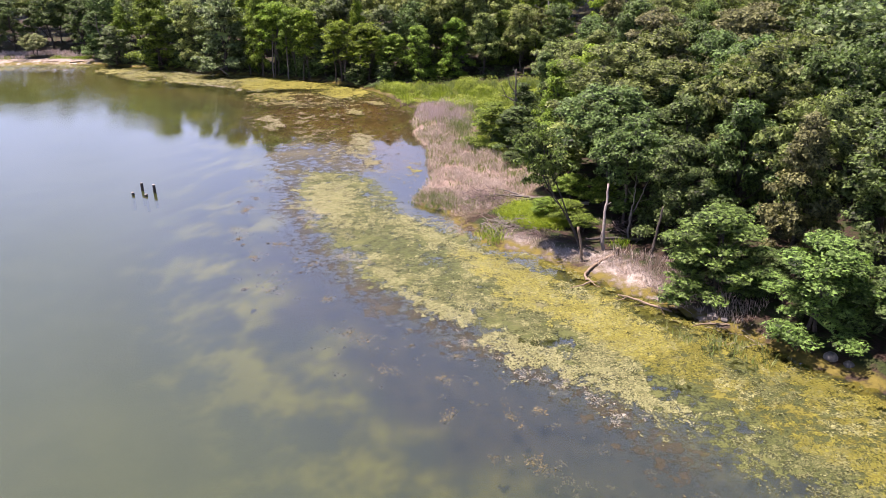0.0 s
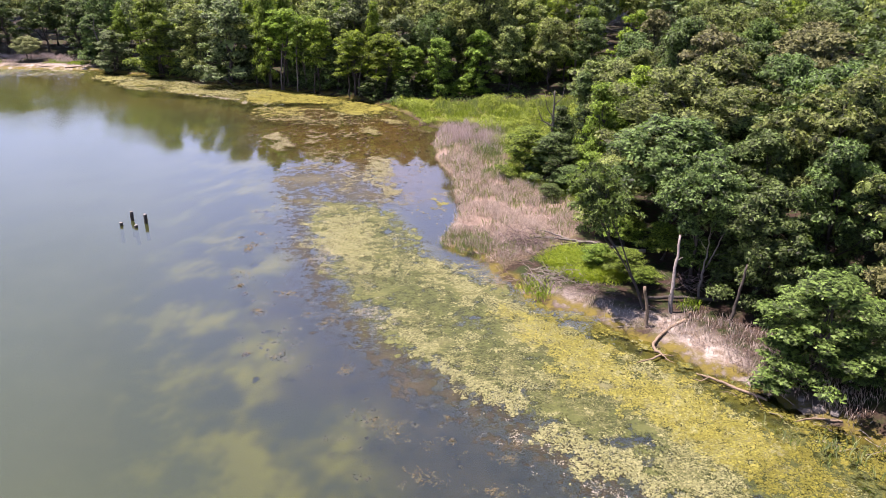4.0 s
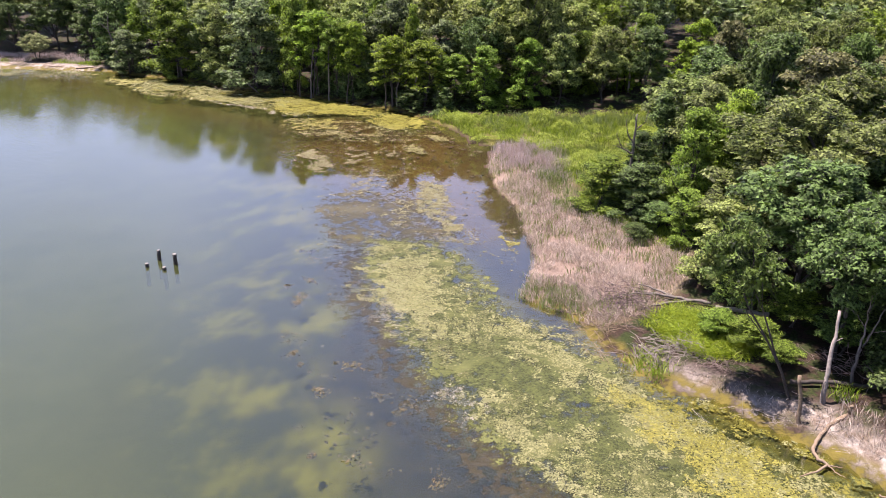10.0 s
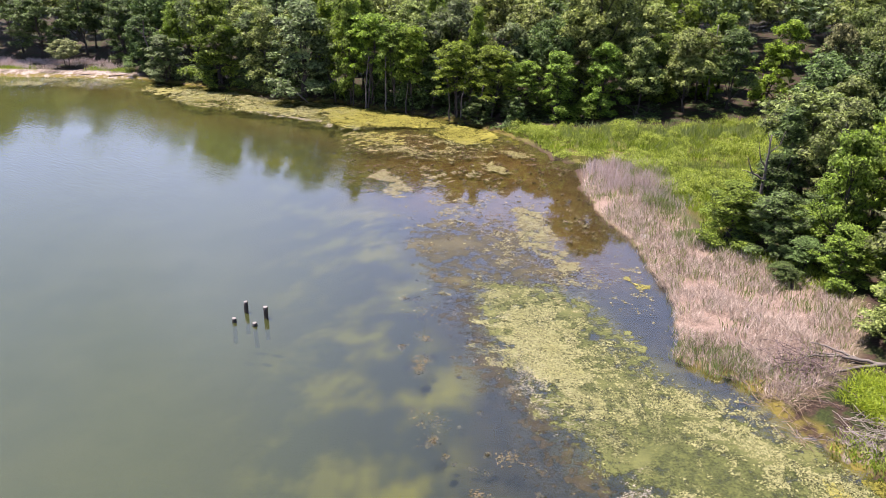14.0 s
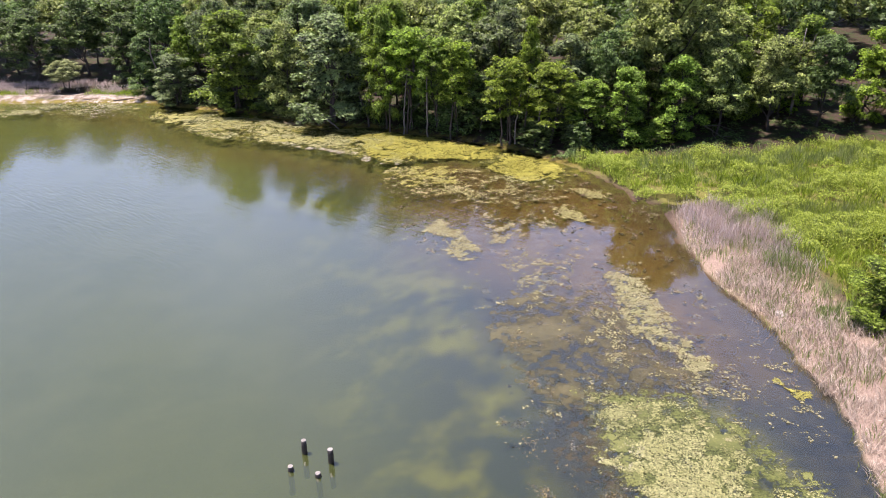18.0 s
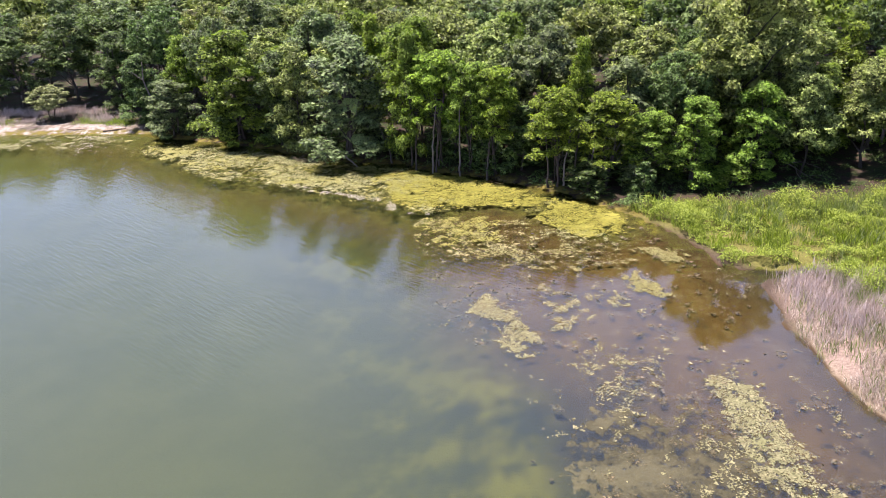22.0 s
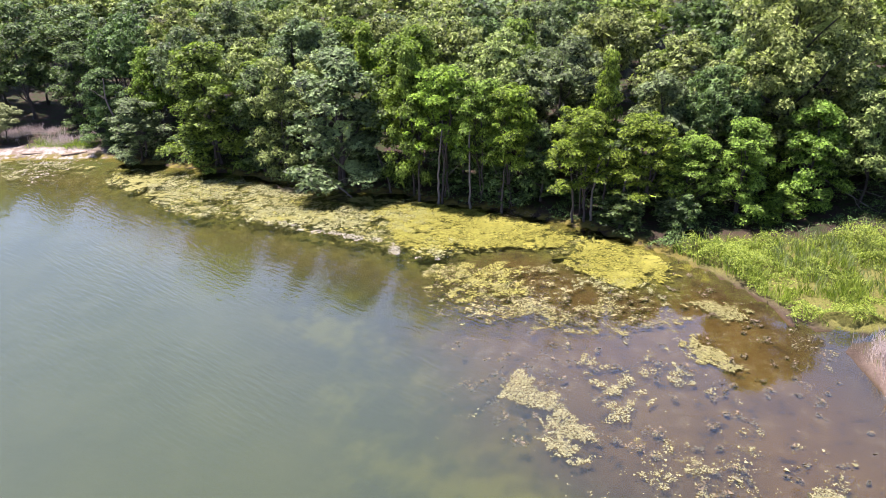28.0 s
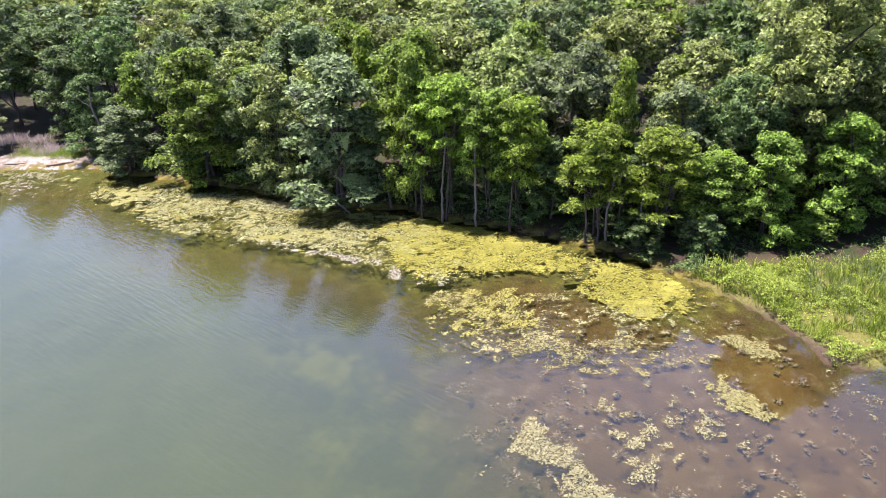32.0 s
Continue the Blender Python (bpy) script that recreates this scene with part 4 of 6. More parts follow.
def trunk_mesh(name, seed, clumps, fork=0.4, stems=1, thick=0.17, lean=0.5):
    rng = np.random.default_rng(seed + 500)
    pieces = []
    for s in range(stems):
        foot = np.array([rng.normal(0, 0.3), rng.normal(0, 0.3), -0.35]) * (0 if stems == 1 else 1) + np.array([0, 0, -0.35])
        top = np.array([rng.normal(0, lean), rng.normal(0, lean), 8.3])
        line = wander(rng, foot, top, 9, 0.16)
        rad = np.linspace(thick, thick * 0.3, 9)
        rad[0] *= 1.5
        pieces.append(tube(line, rad, 6))
        for c in clumps[s::stems][:7]:
            i = min(7, max(2, int(np.clip((c[2] - 2.0) / 8.3, 0.15, 0.85) * 8)))
            pieces.append(tube(wander(rng, line[i], c * np.array([0.9, 0.9, 1]), 5, 0.14), np.linspace(rad[i] * 0.6, 0.025, 5), 4))
    v, f = joined(pieces)
    return fast_mesh(name, v, f, [BARK], True)


def make_form(form, seed, n, leaf, base, stems=1, thick=0.17):
    crown, c, cr = crown_mesh("crown", seed, form, n, leaf, base)
    crown.materials.append(LEAF_OAK)
    return trunk_mesh("trunk", seed, c, stems=stems, thick=thick), crown


FINE = {
    "round": [make_form("round", s, 15000, 0.215, 0.06) for s in (11, 12, 13)],
    "layer": [make_form("layer", s, 13500, 0.205, 0.36, 2, 0.10) for s in (21, 22, 23)],
    "loose": [make_form("loose", s, 15000, 0.22, 0.04, 2, 0.14) for s in (31, 32)],
    "spire": [make_form("spire", s, 12000, 0.23, 0.10) for s in (41, 42)],
}
MIDDLE = {
    "round": [make_form("round", s, 11500, 0.215, 0.38) for s in (91, 92)],
    "layer": [make_form("layer", s, 9000, 0.22, 0.42) for s in (93,)],
    "loose": [make_form("loose", s, 11000, 0.22, 0.32) for s in (94, 95)],
    "spire": [make_form("spire", s, 9000, 0.22, 0.10) for s in (96,)],
}
BROAD = {"round": [make_form("round", 97, 34000, 0.145, 0.08, 1, 0.2)]}
COARSE = {
    "round": [make_form("round", s, 8200, 0.24, 0.42) for s in (51, 52, 53)],
    "layer": [make_form("layer", s, 7000, 0.25, 0.46) for s in (61, 62)],
    "loose": [make_form("loose", s, 8000, 0.24, 0.38) for s in (71, 72)],
    "spire": [make_form("spire", s, 7000, 0.24, 0.28) for s in (81,)],
}
SLIM = {"layer": [make_form("layer", 24, 6800, 0.2, 0.58, 2, 0.12)], "round": [make_form("round", 25, 7000, 0.26, 0.2, 2, 0.14)]}
SMALL = {"loose": [make_form("loose", s, 2400, 0.46, 0.02) for s in (111, 112)]}
tree_rng = random.Random(7)
planted = []


def plant(name, x, y, high, radius, form, leaves, label, group="woodland trees", fine=True, turn=None, tip=(0, 0), category="tree"):
    trunk, crown = tree_rng.choice({0: COARSE, 1: FINE, 2: MIDDLE, 3: BROAD, 4: SMALL, 5: SLIM}[int(fine)][form])
    ob = new(name)
    m = pose(x, y, gz(x, y) - 0.02, tip[0], tip[1], tree_rng.uniform(0, 360) if turn is None else turn)
    ob.matrix_basis = m @ Matrix.Diagonal((radius / 4, radius / 4, high / 10, 1))
    tagged(ob, label, category, group)
    part("trunk", trunk, ob)
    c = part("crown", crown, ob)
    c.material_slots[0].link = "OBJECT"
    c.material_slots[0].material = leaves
    planted.append((x, y, radius))
    return ob


# the wooded far bank, one tree after another
plant("silver_tree", -29.4, 110.2, 10.6, 4.9, "loose", LEAF_SILVER, "broad grey-green tree leaning over the water's edge")
plant("maple_tree", -40.8, 116.2, 10.4, 4.4, "loose", LEAF_BRIGHT, "bright green tree with leaves down to the water")
plant("willow_bush", -48.0, 118.6, 5.6, 3.2, "loose", LEAF_SILVER, "pale green feathery tree at the end of the beach")
plant("oak_tree", -36.4, 114.6, 8.6, 3.0, "loose", LEAF_DARK, "dark green tree on the wooded bank")
plant("oak_tree", -34.2, 112.6, 9.8, 3.0, "loose", LEAF_OAK, "olive green tree on the wooded bank")
plant("locust_tree", -23.8, 107.8, 11.3, 2.4, "spire", LEAF_BRIGHT, "tall narrow bright green tree on the bank")
plant("locust_tree", -21.6, 107.0, 9.9, 3.3, "layer", LEAF_YELLOW, "tall pale-trunked tree with layered bright foliage")
plant("locust_tree", -18.8, 105.9, 9.3, 2.6, "layer", LEAF_BRIGHT, "slender tree with layered bright foliage on the bank")
plant("locust_tree", -16.6, 104.6, 8.9, 2.6, "layer", LEAF_YELLOW, "slender tree with flat bright green layers")
plant("locust_tree", -12.3, 101.9, 7.8, 3.0, "layer", LEAF_YELLOW, "umbrella-topped bright green tree on thin grey stems")
plant("locust_tree", -8.3, 100.7, 7.4, 2.9, "layer", LEAF_YELLOW, "umbrella-topped tree with bright flat foliage layers")
plant("locust_tree", -5.2, 100.6, 5.9, 2.6, "layer", LEAF_BRIGHT, "low spreading tree with fresh green foliage layers")
plant("young_tree", -1.8, 100.4, 6.8, 2.6, "loose", LEAF_BRIGHT, "low spreading tree at the edge of the marsh")
plant("young_tree", 3.0, 101.0, 7.6, 2.8, "loose", LEAF_BRIGHT, "fresh green tree at the edge of the marsh")
plant("oak_tree", 3.6, 106.2, 16.6, 5.6, "round", LEAF_SUNLIT, "tall olive oak with bright clumped foliage", fine=3, turn=40)
plant("oak_tree", 6.6, 100.8, 8.0, 2.7, "loose", LEAF_OAK, "olive tree over the shaded back of the marsh", fine=2)
plant("oak_tree", 11.8, 101.6, 8.6, 2.9, "loose", LEAF_OAK, "olive tree over the shaded back of the marsh", fine=2)
plant("oak_tree", 16.6, 102.6, 8.4, 2.8, "loose", LEAF_DARK, "dark tree over the shaded back of the marsh", fine=2)
plant("maple_tree", 9.6, 105.4, 7.4, 2.8, "loose", LEAF_BRIGHT, "bright green tree behind the marsh")
plant("willow_bush", -63.2, 125.0, 3.6, 2.3, "round", LEAF_SAGE, "small round pale shrub behind the beach", fine=5)
plant("oak_tree", -57.2, 129.6, 8.2, 3.4, "loose", LEAF_DARK, "dark tree behind the beach")
plant("oak_tree", -52.2, 123.0, 7.0, 2.8, "loose", LEAF_DARK, "dark drooping tree beside the beach")
plant("oak_tree", -69.0, 130.0, 9.0, 4.0, "round", LEAF_DARK, "dark tree behind the beach")
plant("maple_tree", -10.0, 105.2, 10.6, 2.1, "spire", LEAF_YELLOW, "narrow yellow-green tree standing above its neighbours")
plant("silver_tree", -12.6, 108.6, 11.2, 4.2, "round", LEAF_SILVER, "large grey-green tree with a rounded crown")
plant("silver_tree", -6.4, 104.6, 9.0, 3.2, "loose", LEAF_SILVER, "pale grey-green feathery tree")
plant("oak_tree", -16.8, 111.6, 11.4, 4.0, "round", LEAF_OAK, "yellow-olive oak with a clumped crown")
plant("oak_tree", 2.5, 108.6, 11.6, 5.2, "round", LEAF_OAK, "large spreading oak with an olive clumped crown")
plant("oak_tree", -3.2, 110.0, 10.8, 4.0, "round", LEAF_OAK, "olive oak with a clumped crown")
plant("maple_tree", -27.4, 115.8, 11.2, 2.8, "spire", LEAF_YELLOW, "yellow-green tree rising behind the bank trees")
plant("silver_tree", -33.2, 121.8, 11.4, 4.2, "round", LEAF_SILVER, "domed grey-green tree behind the bank")
plant("oak_tree", 9.0, 110.2, 10.6, 4.4, "round", LEAF_OAK, "olive oak beside the marsh clearing")
plant("maple_tree", 13.5, 109.6, 9.6, 3.0, "spire", LEAF_YELLOW, "bright yellow-green tree beside the marsh clearing")
plant("maple_tree", 21.0, 103.4, 9.2, 3.2, "loose", LEAF_YELLOW, "yellow-green tree leaning over the brown clearing", turn=20, tip=(0, 14))
plant("maple_tree", 18.0, 109.6, 8.6, 3.2, "loose", LEAF_BRIGHT, "bright green tree beside the marsh clearing")

# the point and the near woods
plant("oak_tree", 14.0, 57.2, 10.4, 5.4, "round", LEAF_KHAKI, "big spreading oak with an olive cauliflower crown", fine=3)
plant("maple_tree", 10.6, 65.4, 8.0, 2.4, "loose", LEAF_BRIGHT, "bright green tree beside the big oak")
plant("young_tree", 9.4, 55.2, 5.2, 2.6, "loose", LEAF_OAK, "small fresh green tree at the edge of the reeds")
plant("leaning_tree", 8.9, 43.8, 8.8, 2.1, "layer", LEAF_MID, "thin-leaved tree leaning out over the bank", fine=5, turn=0, tip=(-14, -24))
plant("oak_tree", 16.8, 49.6, 8.4, 2.9, "loose", LEAF_DARK, "dark green tree in the near woods")
plant("oak_tree", 14.9, 43.9, 7.0, 2.7, "loose", LEAF_DARK, "dark green tree hung with creeper by the bank")
plant("creeper_tree", 15.1, 36.8, 5.2, 3.5, "loose", LEAF_MID, "low creeper-covered tree hanging over the bank")
plant("creeper_tree", 18.7, 32.6, 5.2, 3.4, "loose", LEAF_MID, "low creeper-covered tree hanging over the bank")
plant("creeper_tree", 22.4, 31.0, 5.6, 3.2, "loose", LEAF_DARK, "dark creeper-covered tree by the bank")
plant("oak_tree", 19.8, 46.6, 8.6, 2.9, "loose", LEAF_DARK, "dark green tree in the near woods")
plant("pine_tree", 20.6, 39.8, 9.4, 2.9, "spire", LEAF_OLIVE, "olive pine with layered boughs in the near woods")
plant("oak_tree", 22.4, 42.6, 10.2, 3.2, "round", LEAF_KHAKI, "olive oak in the near woods")
plant("oak_tree", 21.4, 50.6, 11.4, 4.2, "round", LEAF_KHAKI, "olive oak with a clumped crown")
plant("oak_tree", 18.4, 62.4, 11.2, 4.2, "round", LEAF_KHAKI, "olive oak behind the big spreading one")
plant("pine_tree", 20.0, 68.6, 11.2, 4.0, "layer", LEAF_OLIVE, "flat-topped olive pine in the near woods")
plant("pine_tree", 26.5, 66.0, 11.4, 4.4, "layer", LEAF_OLIVE, "flat-topped brownish pine in the near woods")
plant("oak_tree", 28.0, 57.0, 11.0, 4.6, "round", LEAF_KHAKI, "olive oak in the near woods")
plant("shrub", 5.2, 68.4, 4.0, 2.6, "loose", LEAF_BRIGHT, "fresh green shrub at the back of the reed bed", category="shrub")
plant("shrub", 7.2, 66.4, 4.0, 2.4, "loose", LEAF_DARK, "dark bushy shrub behind the reeds", category="shrub")
plant("shrub", 8.3, 70.6, 5.2, 2.3, "spire", LEAF_DARK, "dark cedar-like shrub behind the reeds", category="shrub")
plant("shrub", 9.4, 62.0, 3.6, 2.0, "loose", LEAF_BRIGHT, "bright shrub at the edge of the reeds", category="shrub")
plant("oak_tree", 10.8, 74.6, 7.2, 2.6, "spire", LEAF_DARK, "dark pointed tree behind the reeds")
plant("oak_tree", 13.2, 71.6, 8.6, 3.0, "loose", LEAF_KHAKI, "olive tree behind the reeds")
plant("oak_tree", 17.0, 79.0, 8.4, 3.0, "loose", LEAF_KHAKI, "olive tree by the marsh")
plant("maple_tree", 13.4, 66.4, 9.0, 2.6, "loose", LEAF_YELLOW, "yellow-green tree behind the reeds")

# the woods behind, filled in without crowding
KINDS = [("oak_tree", "round", LEAF_OAK, "olive oak in the woods"), ("oak_tree", "round", LEAF_DARK, "dark green oak in the woods"),
         ("silver_tree", "round", LEAF_SILVER, "grey-green tree in the woods"), ("oak_tree", "loose", LEAF_DARK, "dark loose-crowned tree in the woods"),
         ("maple_tree", "loose", LEAF_BRIGHT, "bright green tree in the woods"), ("pine_tree", "layer", LEAF_OLIVE, "flat-topped pine in the woods"),
         ("maple_tree", "spire", LEAF_YELLOW, "yellow-green tree in the woods")]
WEIGHTS = [6, 3, 3, 3, 3, 0, 1.5]
NEAR_KINDS = [("oak_tree", "round", LEAF_KHAKI, "khaki oak in the woods"), KINDS[1], ("oak_tree", "loose", LEAF_MID, "mid-green loose-crowned tree in the woods"), KINDS[3], KINDS[5], KINDS[4]]
NEAR_WEIGHTS = [5, 4, 3, 3, 2, 1]


def spots(x0, x1, y0, y1, gap, tries, seed, lo, hi):
    rng = np.random.default_rng(seed)
    xs, ys = rng.uniform(x0, x1, tries), rng.uniform(y0, y1, tries)
    d = shore(xs, ys)
    ok = (d > lo) & (d < hi) & (zone(xs, ys, MARSH_ROUND, 2.0) < 0.1) & (zone(xs, ys, REEDS, 2.0) < 0.1) & (zone(xs, ys, SAND, 1.5) < 0.3) & (zone(xs, ys, GLADE, 2.0) < 0.2) & (zone(xs, ys, CLEARING, 2.0) < 0.1)
    for x, y in zip(xs[ok], ys[ok]):
        if all((x - a) ** 2 + (y - b) ** 2 > (gap * 0.5 + r * 0.5) ** 2 for a, b, r in planted):
            yield float(x), float(y)


for x, y in spots(-80, 44, 98, 146, 4.6, 5200, 3, 2.6, 20):
    # past both ends mostly dark leaves; the right side's shade is in their colour
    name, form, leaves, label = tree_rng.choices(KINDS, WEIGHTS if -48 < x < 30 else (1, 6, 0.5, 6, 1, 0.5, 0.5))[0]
    plant(name, x, y, tree_rng.uniform(7.4, 11.2), tree_rng.uniform(2.5, 4.2), form, leaves, label, fine=False)
for x, y in spots(12, 56, 22, 106, 4.5, 3000, 4, 4.0, 36):
    # right-hand trees mostly take dark leaves, putting deep woodland shade into their colour
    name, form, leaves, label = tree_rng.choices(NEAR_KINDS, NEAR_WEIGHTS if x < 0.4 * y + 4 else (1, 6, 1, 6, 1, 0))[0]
    plant(name, x, y, tree_rng.uniform(7.0, 11.4), tree_rng.uniform(2.5, 4.1), form, leaves, label, fine=2 if x < 30 and y < 92 else 0)

# bushes under the trees along the far bank
bush_rng = random.Random(12)
# weighted to dark leaves, so the shade under the bank trees is in their colour
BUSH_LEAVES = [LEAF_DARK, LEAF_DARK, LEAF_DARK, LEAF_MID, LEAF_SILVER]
for i in range(18):
    k = i / 17 * (len(FAR_SHORE) - 10) + 6
    a, b = FAR_SHORE[int(k)], FAR_SHORE[int(k) + 1]
    f = k - int(k)
    x, y = a[0] + (b[0] - a[0]) * f + bush_rng.uniform(0.3, 2.4), a[1] + (b[1] - a[1]) * f + bush_rng.uniform(0.6, 4.2)
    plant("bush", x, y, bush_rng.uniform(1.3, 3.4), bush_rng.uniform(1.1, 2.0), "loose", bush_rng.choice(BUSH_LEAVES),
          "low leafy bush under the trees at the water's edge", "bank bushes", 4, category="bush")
for x, y, high, wide in ((11.2, 60.4, 2.6, 1.9), (10.2, 57.6, 2.2, 1.6), (9.8, 52.6, 2.0, 1.7), (11.6, 50.2, 2.4, 1.8), (13.0, 47.6, 2.6, 1.8), (15.2, 46.2, 2.4, 1.7),
                         (16.6, 41.2, 2.6, 1.8), (18.4, 38.4, 2.2, 1.8), (8.2, 64.0, 2.0, 1.7), (9.6, 67.4, 2.6, 1.9), (11.6, 69.4, 2.8, 2.0), (12.2, 77.4, 3.0, 2.1),
                         (15.6, 81.6, 3.2, 2.2), (19.4, 85.6, 3.2, 2.2), (22.6, 91.0, 3.4, 2.3), (24.6, 96.4, 3.4, 2.3), (6.4, 62.6, 1.2, 1.2), (7.4, 49.2, 1.5, 1.3),
                         (8.8, 48.0, 1.7, 1.5), (9.6, 46.6, 1.2, 1.2), (16.2, 36.0, 1.6, 1.3), (20.4, 32.6, 2.2, 1.7)):
    plant("bush", x, y, high, wide, "loose", LEAF_BRIGHT if x < 12 and 45 < y < 61 else bush_rng.choice(BUSH_LEAVES + [LEAF_BRIGHT]), "leafy undergrowth at the edge of the woods", "wood-edge bushes", False, category="bush")


def far_woods():
    """The canopy behind, joined by leaf colour."""
    rng = np.random.default_rng(77)
    crowns = []
    for s in (101, 102, 103, 104):
        me = crown_mesh("far_crown", s, "round", 2200, 0.37, 0.42)[0]
        co = np.empty(len(me.vertices) * 3)
        me.vertices.foreach_get("co", co)
        crowns.append(co.reshape(-1, 3))
        bpy.data.meshes.remove(me)
    pts = []
    for x, y in spots(-100, 90, 20, 168, 6.2, 4200, 5, 18, 400):
        if (y > 116 or x > 34) and x < 0.62 * y + 6 and x > -30 - 0.62 * (y - 50):
            pts.append((x, y))
            planted.append((x, y, 3.6))
    looks = [[], [], [], []]
    for x, y in pts:
        a, r, h = rng.uniform(0, 6.3), rng.uniform(3.2, 4.7) / 4, rng.uniform(9.0, 11.8) / 10
        p = crowns[int(rng.integers(4))] * np.array([r, r, h])
        q = np.stack([p[:, 0] * math.cos(a) - p[:, 1] * math.sin(a) + x, p[:, 0] * math.sin(a) + p[:, 1] * math.cos(a) + y, p[:, 2] + gz(x, y)], -1)
        # beyond x 32 the canopy's shadow is coloured in with dark leaves
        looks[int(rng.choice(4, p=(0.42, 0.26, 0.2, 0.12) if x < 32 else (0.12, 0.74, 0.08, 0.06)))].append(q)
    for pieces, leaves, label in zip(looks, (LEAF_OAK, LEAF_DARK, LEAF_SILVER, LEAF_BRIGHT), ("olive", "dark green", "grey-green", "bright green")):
        v = np.vstack(pieces)
        tagged(new("far_woods", fast_mesh("far_woods", v, np.arange(len(v)).reshape(-1, 3), [leaves])), label + " woodland canopy behind the bank", "woods", kind="stuff")


far_woods()
# dark-leaved ones fill the shaded gaps behind, their shade set in the colour
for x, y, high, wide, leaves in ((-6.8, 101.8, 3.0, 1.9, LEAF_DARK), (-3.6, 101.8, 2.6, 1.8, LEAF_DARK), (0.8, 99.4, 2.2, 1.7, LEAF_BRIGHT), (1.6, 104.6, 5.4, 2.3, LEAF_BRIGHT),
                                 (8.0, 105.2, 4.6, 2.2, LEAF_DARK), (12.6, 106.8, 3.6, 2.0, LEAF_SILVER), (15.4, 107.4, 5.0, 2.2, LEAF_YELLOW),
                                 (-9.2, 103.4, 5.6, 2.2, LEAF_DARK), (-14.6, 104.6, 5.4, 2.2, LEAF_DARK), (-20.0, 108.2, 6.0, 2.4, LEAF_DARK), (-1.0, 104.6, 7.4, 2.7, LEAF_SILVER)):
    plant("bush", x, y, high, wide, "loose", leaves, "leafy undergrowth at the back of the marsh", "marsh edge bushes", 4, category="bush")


# ---- grasses and reeds ----
def blades(name, outline, per_metre, high, wide, seed, material, label, soft=0.6, lean=0.25, clump=0.8, dry=-0.1, thin=0.2, category="grass", lumps=0.5):
    o = np.array(outline, float)
    lo, hi = o.min(0) - 0.5, o.max(0) + 0.5
    rng = np.random.default_rng(seed)
    n = int(np.prod(hi - lo) * per_metre)
    x, y = rng.uniform(lo[0], hi[0], n), rng.uniform(lo[1], hi[1], n)
    w = zone(x, y, o, soft) * (shore(x, y) > dry + 0.9 * (fbm(x, y, 0.7, 3, seed + 2) - 0.5)) * np.clip(thin + 1.5 * smooth(fbm(x, y, clump, 3, seed), 0.32, 0.62), 0, 1)
    k = rng.random(n) < w
    x, y = x[k], y[k]
    n = len(x)
    z = np.maximum(ground_height(x, y), -0.1) - 0.03
    tall = high * (0.4 + 0.55 * fbm(x, y, 2.2, 3, seed + 3) + lumps * smooth(fbm(x, y, 0.8, 2, seed + 4), 0.3, 0.7)) * rng.uniform(0.6, 1.15, n)
    drift = fbm(x, y, 3.0, 2, seed + 6) * 6.3
    a = drift + rng.normal(0, 1.7, n)
    out = lean * tall * rng.uniform(0.3, 1.2, n)
    face = rng.uniform(0, 2 * math.pi, n)
    sx, sy = np.cos(face) * wide * 0.5, np.sin(face) * wide * 0.5
    foot, mid, tip = np.stack([x, y, z], -1), np.stack([x + np.cos(a) * out * 0.3, y + np.sin(a) * out * 0.3, z + tall * 0.6], -1), np.stack([x + np.cos(a) * out, y + np.sin(a) * out, z + tall], -1)
    side = np.stack([sx, sy, np.zeros(n)], -1)
    v = np.stack([foot - side * 0.6, mid + side, tip, mid - side], 1).reshape(-1, 3)
    f = np.arange(n * 4).reshape(n, 4)
    return tagged(new(name, fast_mesh(name, v, f, [material])), label, category, kind="stuff")


def herbs(name, outline, per_metre, high, size, seed, material, label, soft=0.8, dry=0.1, clump=0.9, gaps=0.32, cut=None):
    """Low leafy growth in mounds: small leaves lying over an uneven top."""
    o = np.array(outline, float)
    lo, hi = o.min(0) - 0.5, o.max(0) + 0.5
    rng = np.random.default_rng(seed)
    n = int(np.prod(hi - lo) * per_metre)
    x, y = rng.uniform(lo[0], hi[0], n), rng.uniform(lo[1], hi[1], n)
    lump = 0.6 * fbm(x, y, clump, 3, seed) + 0.4 * fbm(x, y, clump * 3.3, 2, seed + 5)
    k = rng.random(n) < zone(x, y, o, soft) * (shore(x, y) > dry + 1.4 * (fbm(x, y, 0.9, 3, seed + 2) - 0.5)) * smooth(lump, gaps, gaps + 0.1)
    if cut:
        k &= line_distance(x, y, cut) > 0.15 + 0.7 * fbm(x, y, 1.5, 2, seed + 8)
    x, y, lump = x[k], y[k], lump[k]
    n = len(x)
    z = ground_height(x, y) + high * smooth(lump, gaps, gaps + 0.35) * rng.uniform(0.35, 1.0, n) ** 0.6
    nrm = rng.normal(0, 0.5, (n, 3)) + np.array([0, 0, 1.0])
    nrm /= np.linalg.norm(nrm, axis=1, keepdims=True)
    t = np.cross(nrm, rng.normal(0, 1, (n, 3)))
    t /= np.linalg.norm(t, axis=1, keepdims=True) + 1e-9
    u = np.cross(nrm, t)
    s = size * rng.uniform(0.6, 1.4, (n, 1))
    p = np.stack([x, y, z], -1)
    v = np.stack([p - t * s * 0.6 + u * s * 0.22, p + t * s * 0.7, p - t * s * 0.6 - u * s * 0.22], 1).reshape(-1, 3)
    return tagged(new(name, fast_mesh(name, v, np.arange(3 * n).reshape(n, 3), [material])), label, "grass", kind="stuff")


